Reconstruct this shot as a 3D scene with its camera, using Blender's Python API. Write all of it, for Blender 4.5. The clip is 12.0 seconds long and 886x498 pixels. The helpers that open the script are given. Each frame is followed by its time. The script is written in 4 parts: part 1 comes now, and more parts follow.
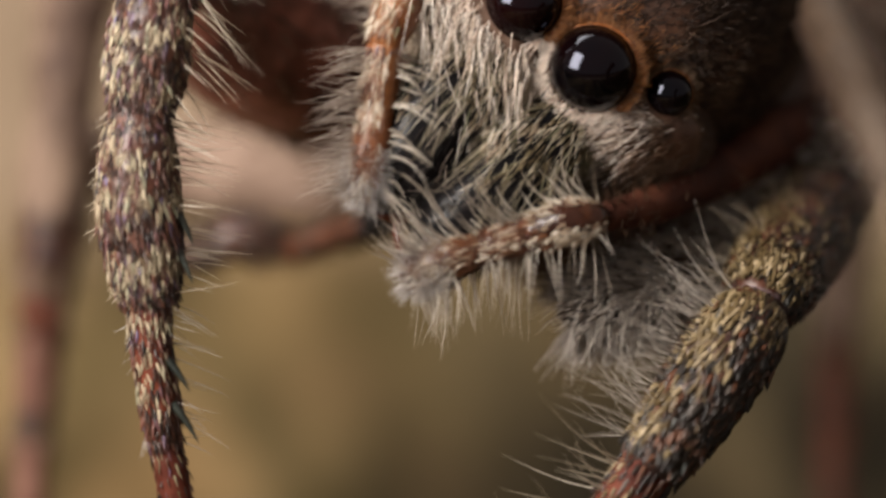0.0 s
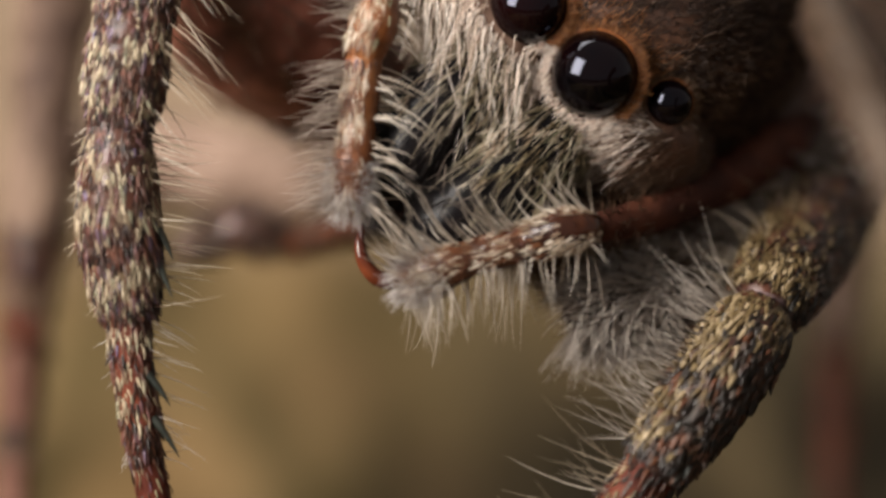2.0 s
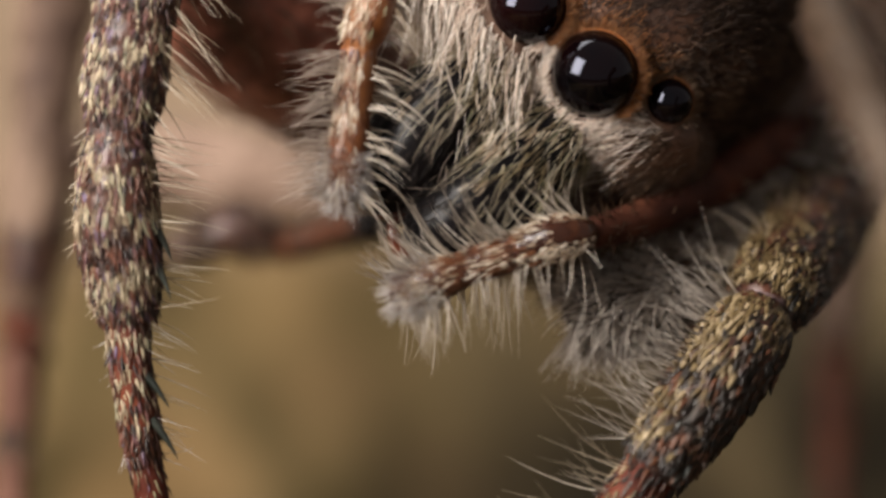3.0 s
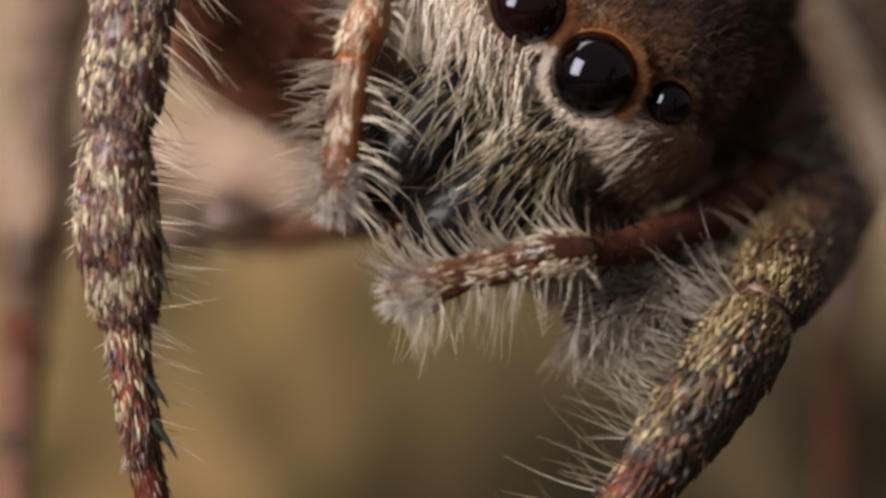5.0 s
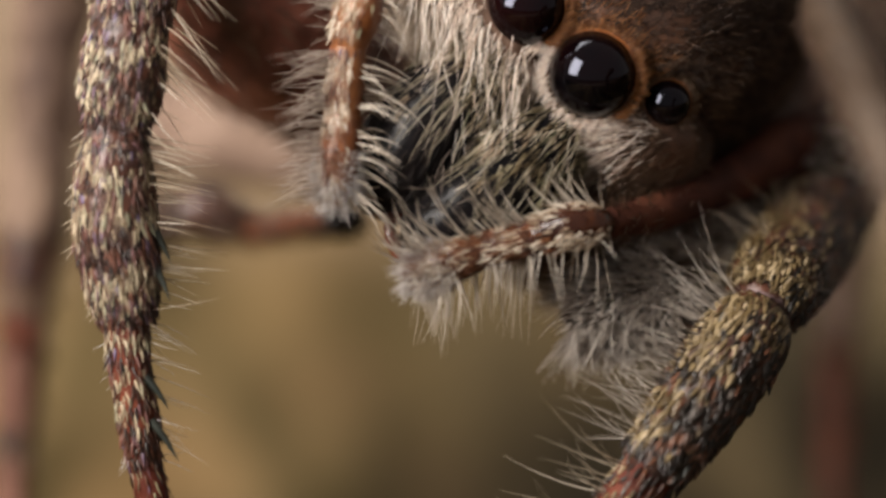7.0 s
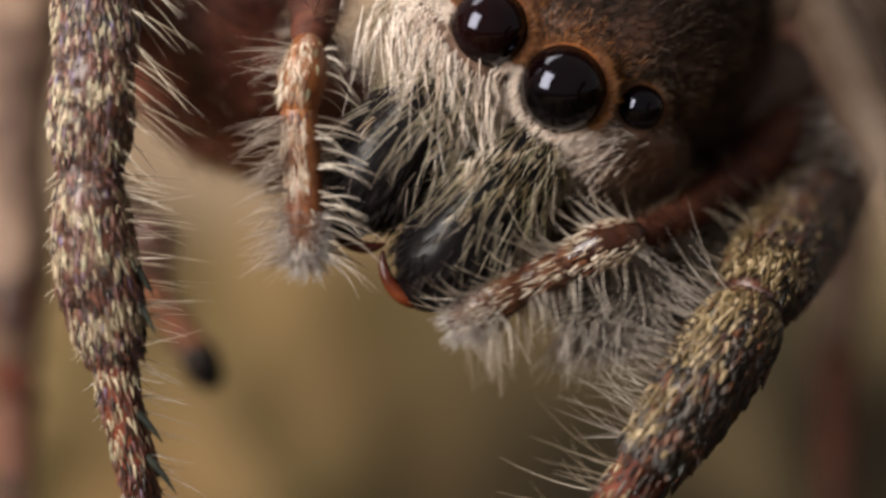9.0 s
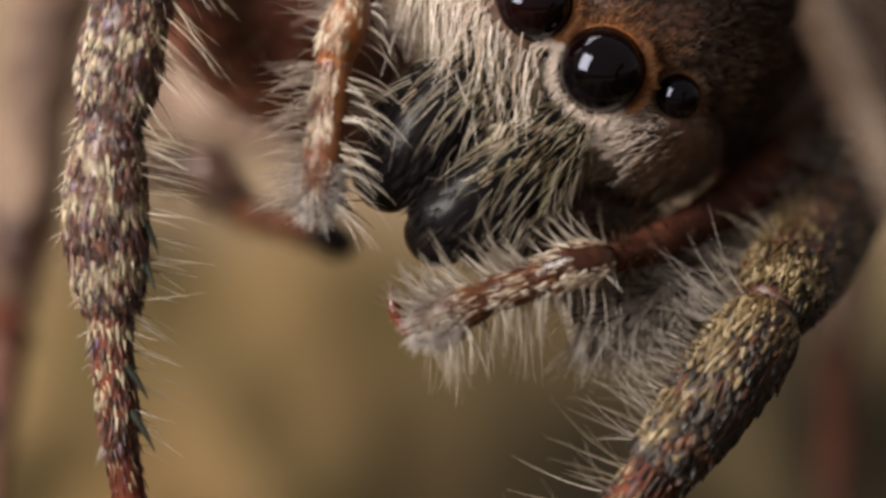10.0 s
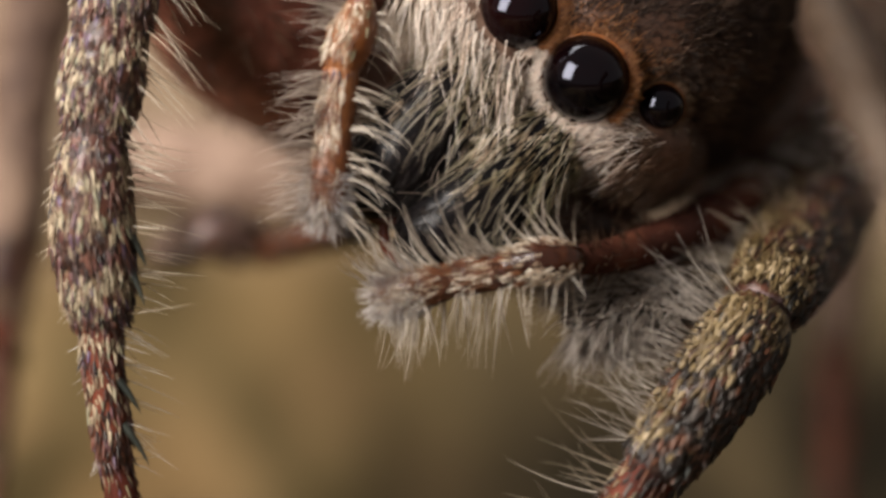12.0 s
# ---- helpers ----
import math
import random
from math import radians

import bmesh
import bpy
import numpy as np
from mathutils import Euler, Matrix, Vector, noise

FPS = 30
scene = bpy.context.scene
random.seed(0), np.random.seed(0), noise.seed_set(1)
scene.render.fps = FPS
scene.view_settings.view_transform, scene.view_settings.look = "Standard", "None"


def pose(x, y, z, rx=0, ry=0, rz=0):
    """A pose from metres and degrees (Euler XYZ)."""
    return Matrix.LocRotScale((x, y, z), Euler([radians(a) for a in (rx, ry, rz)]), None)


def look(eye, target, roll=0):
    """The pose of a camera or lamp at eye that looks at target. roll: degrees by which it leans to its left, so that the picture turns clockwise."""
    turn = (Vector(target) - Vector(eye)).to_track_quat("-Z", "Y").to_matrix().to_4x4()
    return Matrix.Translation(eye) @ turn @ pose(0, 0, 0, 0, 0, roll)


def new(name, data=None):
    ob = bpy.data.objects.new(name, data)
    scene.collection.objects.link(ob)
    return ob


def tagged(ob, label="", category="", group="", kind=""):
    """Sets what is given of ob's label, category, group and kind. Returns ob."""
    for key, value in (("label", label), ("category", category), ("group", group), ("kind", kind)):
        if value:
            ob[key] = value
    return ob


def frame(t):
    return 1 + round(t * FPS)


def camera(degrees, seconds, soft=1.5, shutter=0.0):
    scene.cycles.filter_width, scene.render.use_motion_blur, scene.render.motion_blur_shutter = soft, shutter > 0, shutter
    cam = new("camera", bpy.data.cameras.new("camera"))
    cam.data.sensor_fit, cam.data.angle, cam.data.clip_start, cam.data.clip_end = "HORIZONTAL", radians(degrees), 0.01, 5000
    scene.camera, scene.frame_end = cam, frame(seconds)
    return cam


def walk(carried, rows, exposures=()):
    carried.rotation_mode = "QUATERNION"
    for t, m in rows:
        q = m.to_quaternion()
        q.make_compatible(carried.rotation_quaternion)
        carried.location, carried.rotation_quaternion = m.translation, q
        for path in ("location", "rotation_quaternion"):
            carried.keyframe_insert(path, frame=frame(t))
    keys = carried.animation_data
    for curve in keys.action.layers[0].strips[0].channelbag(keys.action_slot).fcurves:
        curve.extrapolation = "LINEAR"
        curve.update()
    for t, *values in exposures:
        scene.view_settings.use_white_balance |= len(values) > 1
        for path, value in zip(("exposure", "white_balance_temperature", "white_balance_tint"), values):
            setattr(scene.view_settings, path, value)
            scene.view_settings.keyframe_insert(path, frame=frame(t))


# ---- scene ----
# Macro view of a spider. Lengths below are in millimetres (MM) in an upright "stage" turned with the lens:
# x to the right, y away, z up, with its origin on the focus plane, 45 mm from the eye.
MM = 0.001
DIST = 45.0
PITCH = -16.0
HEIGHT = 3.4
cam = camera(2 * math.degrees(math.atan(2.9 / DIST)), 12.0, soft=3.2, shutter=0.5)
STAGE = pose(0, 0, HEIGHT * MM, PITCH)
EYE = STAGE @ pose(0, -DIST * MM, 0, 90)
cam.data.dof.use_dof = True
cam.data.dof.focus_distance = (DIST + 0.02) * MM
APERTURE = 3.8  # width of the entrance pupil, mm
cam.data.dof.aperture_fstop = cam.data.lens / APERTURE
walk(cam, [(0.0, EYE), (12.0, EYE)], [(0.0, 0.0, 6500, 10), (12.0, 0.0, 6500, 10)])

# ---- light: a dim warm room, a small lamp panel close by, up to the left in front, and a weak strip lamp overhead ----
world = bpy.data.worlds.new("room")
scene.world = world
world.use_nodes = True
world.node_tree.nodes["Background"].inputs["Color"].default_value = (0.85, 0.74, 0.66, 1)
world.node_tree.nodes["Background"].inputs["Strength"].default_value = 0.34
lamp = bpy.data.lights.new("lamp_panel", "AREA")
lamp.shape, lamp.size, lamp.size_y = "RECTANGLE", 0.0088, 0.0128
lamp.energy, lamp.color = 0.0094, (1.0, 0.925, 0.86)
panel = new("lamp_panel", lamp)
panel.matrix_world = look(STAGE @ (Vector((-0.70, -0.60, 0.39)) * 0.0180), STAGE @ Vector((0.0004, 0, 0)))

over = bpy.data.lights.new("overhead_lamp", "AREA")
over.shape, over.size, over.size_y = "RECTANGLE", 0.034, 0.010
over.energy, over.color = 0.0100, (1.0, 0.95, 0.88)
overhead = new("overhead_lamp", over)
overhead.matrix_world = look(STAGE @ (Vector((-0.22, 0.20, 0.95)) * 0.040), STAGE @ Vector((0.0004, 0.001, 0)))

rng = np.random.default_rng(7)


# ---- materials ----
def material(name, rough=0.5, **inputs):
    m = bpy.data.materials.new(name)
    m.use_nodes = True
    b = m.node_tree.nodes["Principled BSDF"]
    b.inputs["Roughness"].default_value = rough
    for key, value in inputs.items():
        b.inputs[key.replace("_", " ")].default_value = value
    return m, m.node_tree, b


def ramp(tree, source, stops):
    r = tree.nodes.new("ShaderNodeValToRGB")
    while len(r.color_ramp.elements) < len(stops):
        r.color_ramp.elements.new(0.5)
    for e, (p, c) in zip(r.color_ramp.elements, stops):
        e.position, e.color = p, (*c, 1)
    tree.links.new(source, r.inputs["Fac"])
    return r.outputs["Color"]


def noise_of(tree, scale, detail=3.0, rough=0.55):
    co = tree.nodes.new("ShaderNodeTexCoord")
    n = tree.nodes.new("ShaderNodeTexNoise")
    n.inputs["Scale"].default_value, n.inputs["Detail"].default_value = scale, detail
    n.inputs["Roughness"].default_value = rough
    tree.links.new(co.outputs["Object"], n.inputs["Vector"])
    return n.outputs["Fac"]


def mixed(tree, kind, fac, a, b):
    m = tree.nodes.new("ShaderNodeMix")
    m.data_type, m.blend_type = "RGBA", kind
    m.inputs["Factor"].default_value = fac
    tree.links.new(a, m.inputs["A"])
    tree.links.new(b, m.inputs["B"])
    return m.outputs["Result"]


def bumped(tree, b, source, distance, strength=0.6):
    n = tree.nodes.new("ShaderNodeBump")
    n.inputs["Distance"].default_value, n.inputs["Strength"].default_value = distance, strength
    tree.links.new(source, n.inputs["Height"])
    tree.links.new(n.outputs["Normal"], b.inputs["Normal"])


def cuticle(name, stops, rough=0.35, fine=9000.0, gloss=0.45, relief=0.6):
    """Shell of the animal: blotches, fine grain, slight gloss."""
    m, tree, b = material(name, rough, Specular_IOR_Level=gloss)
    colour = ramp(tree, noise_of(tree, 2600.0, 4.0), stops)
    grain = ramp(tree, noise_of(tree, fine, 3.0), [(0.3, (0.55, 0.5, 0.48)), (0.7, (1.0, 1.0, 1.0))])
    tree.links.new(mixed(tree, "MULTIPLY", 0.8, colour, grain), b.inputs["Base Color"])
    bumped(tree, b, noise_of(tree, fine, 4.0), 0.012 * MM, relief)
    return m


def bristle(name, stops, rough=0.4, glow=0.35, gloss=0.5):
    """Hair and scales: each one its own tone; light passes partly through."""
    m, tree, b = material(name, rough, Specular_IOR_Level=gloss)
    geo = tree.nodes.new("ShaderNodeNewGeometry")
    colour = ramp(tree, geo.outputs["Random Per Island"], stops)
    patch = ramp(tree, noise_of(tree, 3500.0, 2.0), [(0.3, (0.72, 0.68, 0.64)), (0.7, (1.0, 1.0, 1.0))])
    colour = mixed(tree, "MULTIPLY", 0.7, colour, patch)
    tree.links.new(colour, b.inputs["Base Color"])
    if glow:
        t = tree.nodes.new("ShaderNodeBsdfTranslucent")
        tree.links.new(colour, t.inputs["Color"])
        mix = tree.nodes.new("ShaderNodeMixShader")
        mix.inputs["Fac"].default_value = glow
        out = tree.nodes["Material Output"]
        tree.links.new(b.outputs["BSDF"], mix.inputs[1])
        tree.links.new(t.outputs["BSDF"], mix.inputs[2])
        tree.links.new(mix.outputs["Shader"], out.inputs["Surface"])
    return m


SHELL = cuticle("dark_maroon_shell", [(0.32, (0.018, 0.009, 0.008)), (0.5, (0.045, 0.016, 0.011)), (0.66, (0.10, 0.035, 0.018))])
SHELL_MAROON = cuticle("maroon_shell", [(0.32, (0.050, 0.018, 0.013)), (0.5, (0.135, 0.046, 0.031)), (0.66, (0.27, 0.105, 0.07))])
SHELL_RED = cuticle("red_brown_shell", [(0.3, (0.045, 0.011, 0.008)), (0.5, (0.10, 0.026, 0.016)), (0.68, (0.16, 0.046, 0.024))], 0.6, 9000.0, 0.1)
SHELL_ORANGE = cuticle("orange_shell", [(0.3, (0.14, 0.04, 0.012)), (0.55, (0.30, 0.10, 0.025)), (0.7, (0.42, 0.18, 0.055))])
SHELL_FEMUR = cuticle("deep_red_shell", [(0.3, (0.030, 0.009, 0.006)), (0.52, (0.07, 0.021, 0.012)), (0.7, (0.12, 0.042, 0.022))], 0.7, 9000.0, 0.2)
SHELL_PALP = cuticle("amber_shell", [(0.3, (0.042, 0.015, 0.007)), (0.52, (0.098, 0.035, 0.014)), (0.7, (0.19, 0.08, 0.034))], 0.3)
SHELL_RUST = cuticle("rust_shell", [(0.3, (0.095, 0.030, 0.010)), (0.55, (0.17, 0.056, 0.016)), (0.7, (0.27, 0.105, 0.034))])
SHELL_SHANK = cuticle("red_amber_shell", [(0.3, (0.085, 0.026, 0.012)), (0.52, (0.26, 0.085, 0.034)), (0.7, (0.38, 0.15, 0.065))], 0.5)
SHELL_AMBER = cuticle("dark_amber_shell", [(0.3, (0.012, 0.004, 0.002)), (0.52, (0.032, 0.009, 0.004)), (0.7, (0.085, 0.028, 0.010))], 0.24)
SHELL_TAN = cuticle("tan_shell", [(0.3, (0.085, 0.050, 0.035)), (0.5, (0.155, 0.097, 0.070)), (0.7, (0.235, 0.158, 0.117))], 0.65, 9000.0, 0.2)
SHELL_LEG, _t, _b = material("mottled_leg_shell", 0.65, Specular_IOR_Level=0.2)
_t.links.new(ramp(_t, noise_of(_t, 1300.0, 3.0), [(0.38, (0.034, 0.020, 0.018)), (0.5, (0.09, 0.056, 0.041)), (0.62, (0.19, 0.128, 0.092))]), _b.inputs["Base Color"])
bumped(_t, _b, noise_of(_t, 9000.0, 4.0), 0.012 * MM)
SHELL_BUFF = cuticle("buff_shell", [(0.3, (0.18, 0.12, 0.088)), (0.5, (0.29, 0.20, 0.15)), (0.7, (0.39, 0.285, 0.22))], 0.65, 9000.0, 0.2)
SHELL_CLAY = cuticle("clay_shell", [(0.3, (0.060, 0.042, 0.029)), (0.5, (0.095, 0.068, 0.048)), (0.7, (0.14, 0.104, 0.074))], 0.65, 9000.0, 0.2)
SHELL_CREAM = cuticle("pinkish_cream_shell", [(0.3, (0.30, 0.20, 0.155)), (0.5, (0.42, 0.30, 0.24)), (0.7, (0.55, 0.42, 0.34))], 0.65, 9000.0, 0.2)
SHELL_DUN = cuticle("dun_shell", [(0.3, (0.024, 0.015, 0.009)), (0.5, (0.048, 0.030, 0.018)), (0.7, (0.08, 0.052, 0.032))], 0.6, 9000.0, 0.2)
SHELL_ROSE = cuticle("rose_brown_shell", [(0.3, (0.11, 0.038, 0.024)), (0.5, (0.19, 0.068, 0.043)), (0.7, (0.27, 0.112, 0.076))], 0.6, 9000.0, 0.2)
SHELL_SALMON = cuticle("salmon_shell", [(0.3, (0.10, 0.045, 0.031)), (0.5, (0.155, 0.073, 0.051)), (0.7, (0.22, 0.112, 0.08))], 0.6, 9000.0, 0.2)
SHELL_FACE = cuticle("dark_brown_shell", [(0.3, (0.036, 0.018, 0.012)), (0.5, (0.078, 0.037, 0.023)), (0.7, (0.14, 0.066, 0.037))], 0.45)
BLACK = cuticle("black_glossy_shell", [(0.3, (0.003, 0.003, 0.0035)), (0.6, (0.006, 0.005, 0.006)), (0.8, (0.012, 0.010, 0.010))], 0.28, 9000.0, 0.11, 0.05)
FANG = cuticle("red_fang", [(0.3, (0.035, 0.008, 0.005)), (0.5, (0.070, 0.014, 0.007)), (0.72, (0.16, 0.040, 0.015))], 0.18, 9000.0, 0.4, 0.15)
OLIVE_HAIR = bristle("olive_hair", [(0.0, (0.24, 0.20, 0.135)), (0.5, (0.46, 0.40, 0.30)), (1.0, (0.76, 0.70, 0.58))])
TAN_HAIR = bristle("tan_hair", [(0.0, (0.14, 0.095, 0.055)), (0.5, (0.36, 0.28, 0.19)), (1.0, (0.74, 0.64, 0.50))])
BROWN_GREY = bristle("brown_grey_hair", [(0.0, (0.20, 0.155, 0.125)), (0.5, (0.36, 0.29, 0.24)), (1.0, (0.58, 0.50, 0.43))])
FRINGE = bristle("fringe_hair", [(0.0, (0.30, 0.25, 0.20)), (0.5, (0.55, 0.48, 0.40)), (1.0, (0.82, 0.76, 0.68))])
PALE = bristle("pale_hair", [(0.0, (0.32, 0.25, 0.17)), (0.5, (0.60, 0.52, 0.40)), (1.0, (0.85, 0.79, 0.68))])
CREAM = bristle("pinkish_cream_hair", [(0.0, (0.62, 0.47, 0.37)), (0.5, (0.88, 0.76, 0.66)), (1.0, (0.97, 0.91, 0.84))], 0.45, 0.12)
GREY = bristle("grey_hair", [(0.0, (0.30, 0.27, 0.25)), (0.5, (0.50, 0.47, 0.45)), (1.0, (0.74, 0.72, 0.70))])
BLUE_GREY = bristle("blue_grey_hair", [(0.0, (0.44, 0.41, 0.39)), (0.5, (0.66, 0.63, 0.61)), (1.0, (0.88, 0.85, 0.83))], 0.35, 0.5)
PALE_GREY = bristle("pale_grey_hair", [(0.0, (0.40, 0.35, 0.30)), (0.5, (0.66, 0.60, 0.54)), (1.0, (0.88, 0.83, 0.77))], 0.4, 0.45)
GOLD = bristle("gold_scale", [(0.0, (0.11, 0.075, 0.035)), (0.4, (0.19, 0.145, 0.08)), (0.58, (0.22, 0.215, 0.125)), (0.75, (0.34, 0.28, 0.175)), (1.0, (0.66, 0.59, 0.47))], 0.42, 0.12, 0.5)
CREAM_SCALE = bristle("cream_scale", [(0.0, (0.17, 0.115, 0.07)), (0.4, (0.29, 0.23, 0.15)), (0.55, (0.27, 0.265, 0.18)), (0.75, (0.37, 0.30, 0.195)), (1.0, (0.56, 0.475, 0.34))], 0.42, 0.12, 0.5)
DARK = bristle("dark_scale", [(0.0, (0.009, 0.006, 0.005)), (0.45, (0.050, 0.023, 0.015)), (0.8, (0.135, 0.052, 0.030)), (0.93, (0.12, 0.06, 0.07)), (1.0, (0.14, 0.12, 0.22))], 0.33, 0.0)
# olive scales of leg_two, darkened in place of the weaker light there
OLIVE_SHADED = bristle("shaded_olive_scale", [(0.0, (0.055, 0.034, 0.013)), (0.4, (0.135, 0.094, 0.042)), (0.8, (0.25, 0.188, 0.098)), (1.0, (0.50, 0.40, 0.26))], 0.36, 0.1)
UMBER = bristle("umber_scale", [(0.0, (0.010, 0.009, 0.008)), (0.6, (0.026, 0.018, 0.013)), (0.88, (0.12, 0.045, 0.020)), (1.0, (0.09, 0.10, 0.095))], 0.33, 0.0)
IVORY = bristle("ivory_scale", [(0.0, (0.25, 0.17, 0.11)), (0.4, (0.50, 0.40, 0.29)), (1.0, (0.82, 0.75, 0.64))], 0.3, 0.15, 0.6)
ORANGE = bristle("orange_hair", [(0.0, (0.17, 0.06, 0.016)), (0.5, (0.31, 0.12, 0.034)), (1.0, (0.46, 0.22, 0.08))], 0.45, 0.25)
RUST = bristle("rust_scale", [(0.0, (0.035, 0.012, 0.007)), (0.5, (0.11, 0.036, 0.014)), (1.0, (0.22, 0.09, 0.036))], 0.4, 0.1)
BLACK_HAIR = bristle("black_hair", [(0.0, (0.004, 0.004, 0.004)), (0.6, (0.012, 0.009, 0.008)), (1.0, (0.035, 0.025, 0.02))], 0.55, 0.0, 0.12)
UMBER_HAIR = bristle("umber_hair", [(0.0, (0.010, 0.006, 0.005)), (0.6, (0.034, 0.020, 0.014)), (1.0, (0.09, 0.055, 0.036))], 0.5, 0.1, 0.2)
TAWNY = bristle("tawny_hair", [(0.0, (0.09, 0.055, 0.032)), (0.6, (0.17, 0.11, 0.07)), (1.0, (0.27, 0.19, 0.13))], 0.5, 0.1, 0.2)
BROWN = bristle("brown_hair", [(0.0, (0.04, 0.022, 0.013)), (0.6, (0.09, 0.048, 0.028)), (1.0, (0.17, 0.10, 0.06))], 0.45, 0.1)
SHELL_LILAC = cuticle("lilac_membrane", [(0.3, (0.10, 0.065, 0.07)), (0.5, (0.17, 0.115, 0.12)), (0.7, (0.25, 0.18, 0.18))], 0.5)
SPINE = cuticle("black_spine", [(0.3, (0.008, 0.012, 0.010)), (0.7, (0.03, 0.035, 0.028))], 0.3)
EYE_BLACK, _t, _b = material("black_cornea", 0.03, Base_Color=(0.006, 0.003, 0.003, 1), Specular_IOR_Level=0.31, Specular_Tint=(0.74, 0.79, 1.0, 1))
_spot = ramp(_t, noise_of(_t, 1500.0, 2.0), [(0.35, (0.0006, 0.0005, 0.0008)), (0.7, (0.005, 0.001, 0.001))])
_t.links.new(_spot, _b.inputs["Base Color"])


def bark_of(tree, scale, detail=3.0):
    """Noise drawn out along the grain of the bark, which runs away from the eye."""
    co = tree.nodes.new("ShaderNodeTexCoord")
    grain = tree.nodes.new("ShaderNodeMapping")
    grain.inputs["Scale"].default_value = (1.0, 0.24, 1.0)
    n = tree.nodes.new("ShaderNodeTexNoise")
    n.inputs["Scale"].default_value, n.inputs["Detail"].default_value = scale, detail
    tree.links.new(co.outputs["Object"], grain.inputs["Vector"])
    tree.links.new(grain.outputs["Vector"], n.inputs["Vector"])
    return n.outputs["Fac"]


def ground_material():
    m, tree, b = material("pale_brown_bark", 0.9, Specular_IOR_Level=0.12)
    base = ramp(tree, bark_of(tree, 380.0, 3.0), [(0.42, (0.13, 0.094, 0.050)), (0.5, (0.235, 0.172, 0.092)), (0.58, (0.35, 0.26, 0.145))])
    stain = ramp(tree, bark_of(tree, 90.0, 3.0), [(0.35, (0.55, 0.50, 0.36)), (0.6, (1.0, 0.96, 0.9))])
    base = mixed(tree, "MULTIPLY", 0.85, base, stain)
    blotch = ramp(tree, bark_of(tree, 1250.0, 2.0), [(0.38, (0.55, 0.57, 0.42)), (0.50, (1.10, 1.10, 1.05)), (0.60, (1.60, 1.50, 1.48))])
    base = mixed(tree, "MULTIPLY", 1.0, base, blotch)
    co = tree.nodes.new("ShaderNodeTexCoord")
    xyz = tree.nodes.new("ShaderNodeSeparateXYZ")
    tree.links.new(co.outputs["Object"], xyz.inputs["Vector"])

    def plates(axis, start, width):
        """A coordinate that runs to and fro over bark plates of one width."""
        shift = tree.nodes.new("ShaderNodeMath")
        shift.inputs[1].default_value = -start * MM
        tree.links.new(xyz.outputs[axis], shift.inputs[0])
        fold = tree.nodes.new("ShaderNodeMath")
        fold.operation = "PINGPONG"
        fold.inputs[1].default_value = width * MM
        tree.links.new(shift.outputs["Value"], fold.inputs[0])
        back = tree.nodes.new("ShaderNodeMath")
        back.inputs[1].default_value = start * MM
        tree.links.new(fold.outputs["Value"], back.inputs[0])
        return back.outputs["Value"]

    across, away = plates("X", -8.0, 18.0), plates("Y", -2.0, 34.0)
    # one side of the bark turns darker and olive
    olive_edge = tree.nodes.new("ShaderNodeMath")
    olive_edge.operation = "MULTIPLY_ADD"
    tree.links.new(bark_of(tree, 640.0, 3.0), olive_edge.inputs[0])
    olive_edge.inputs[1].default_value = 7.0 * MM
    tree.links.new(across, olive_edge.inputs[2])
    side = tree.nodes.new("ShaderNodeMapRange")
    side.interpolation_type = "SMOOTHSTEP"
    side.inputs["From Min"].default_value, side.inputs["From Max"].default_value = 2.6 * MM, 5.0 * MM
    tree.links.new(olive_edge.outputs["Value"], side.inputs["Value"])
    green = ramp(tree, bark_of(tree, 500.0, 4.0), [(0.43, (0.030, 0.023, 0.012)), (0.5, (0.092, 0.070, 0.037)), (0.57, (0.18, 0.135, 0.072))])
    olive_mix = tree.nodes.new("ShaderNodeMix")
    olive_mix.data_type = "RGBA"
    tree.links.new(side.outputs["Result"], olive_mix.inputs["Factor"])
    tree.links.new(base, olive_mix.inputs["A"])
    tree.links.new(green, olive_mix.inputs["B"])
    base = olive_mix.outputs["Result"]
    # the bark colour turns paler and pinkish some way off
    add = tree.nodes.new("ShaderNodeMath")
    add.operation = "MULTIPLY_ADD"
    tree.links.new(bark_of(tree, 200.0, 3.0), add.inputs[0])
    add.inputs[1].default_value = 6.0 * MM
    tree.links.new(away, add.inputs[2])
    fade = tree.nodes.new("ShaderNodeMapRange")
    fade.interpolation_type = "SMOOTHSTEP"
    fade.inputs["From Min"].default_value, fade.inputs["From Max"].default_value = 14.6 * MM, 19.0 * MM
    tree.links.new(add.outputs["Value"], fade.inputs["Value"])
    pale_tone = ramp(tree, bark_of(tree, 330.0, 4.0), [(0.36, (0.30, 0.215, 0.145)), (0.5, (0.46, 0.335, 0.235)), (0.64, (0.60, 0.455, 0.33))])
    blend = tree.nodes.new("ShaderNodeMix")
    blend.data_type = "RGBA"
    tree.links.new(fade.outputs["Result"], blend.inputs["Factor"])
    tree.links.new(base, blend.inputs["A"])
    tree.links.new(pale_tone, blend.inputs["B"])
    # the ground colour gets darker towards the eye
    away_noise = tree.nodes.new("ShaderNodeMath")
    away_noise.operation = "MULTIPLY_ADD"
    tree.links.new(bark_of(tree, 420.0, 3.0), away_noise.inputs[0])
    away_noise.inputs[1].default_value = 7.0 * MM
    tree.links.new(away, away_noise.inputs[2])
    # evenly spaced bands across the bark vary this darkening
    band_phase = tree.nodes.new("ShaderNodeMath")
    band_phase.operation = "MULTIPLY_ADD"
    tree.links.new(xyz.outputs["X"], band_phase.inputs[0])
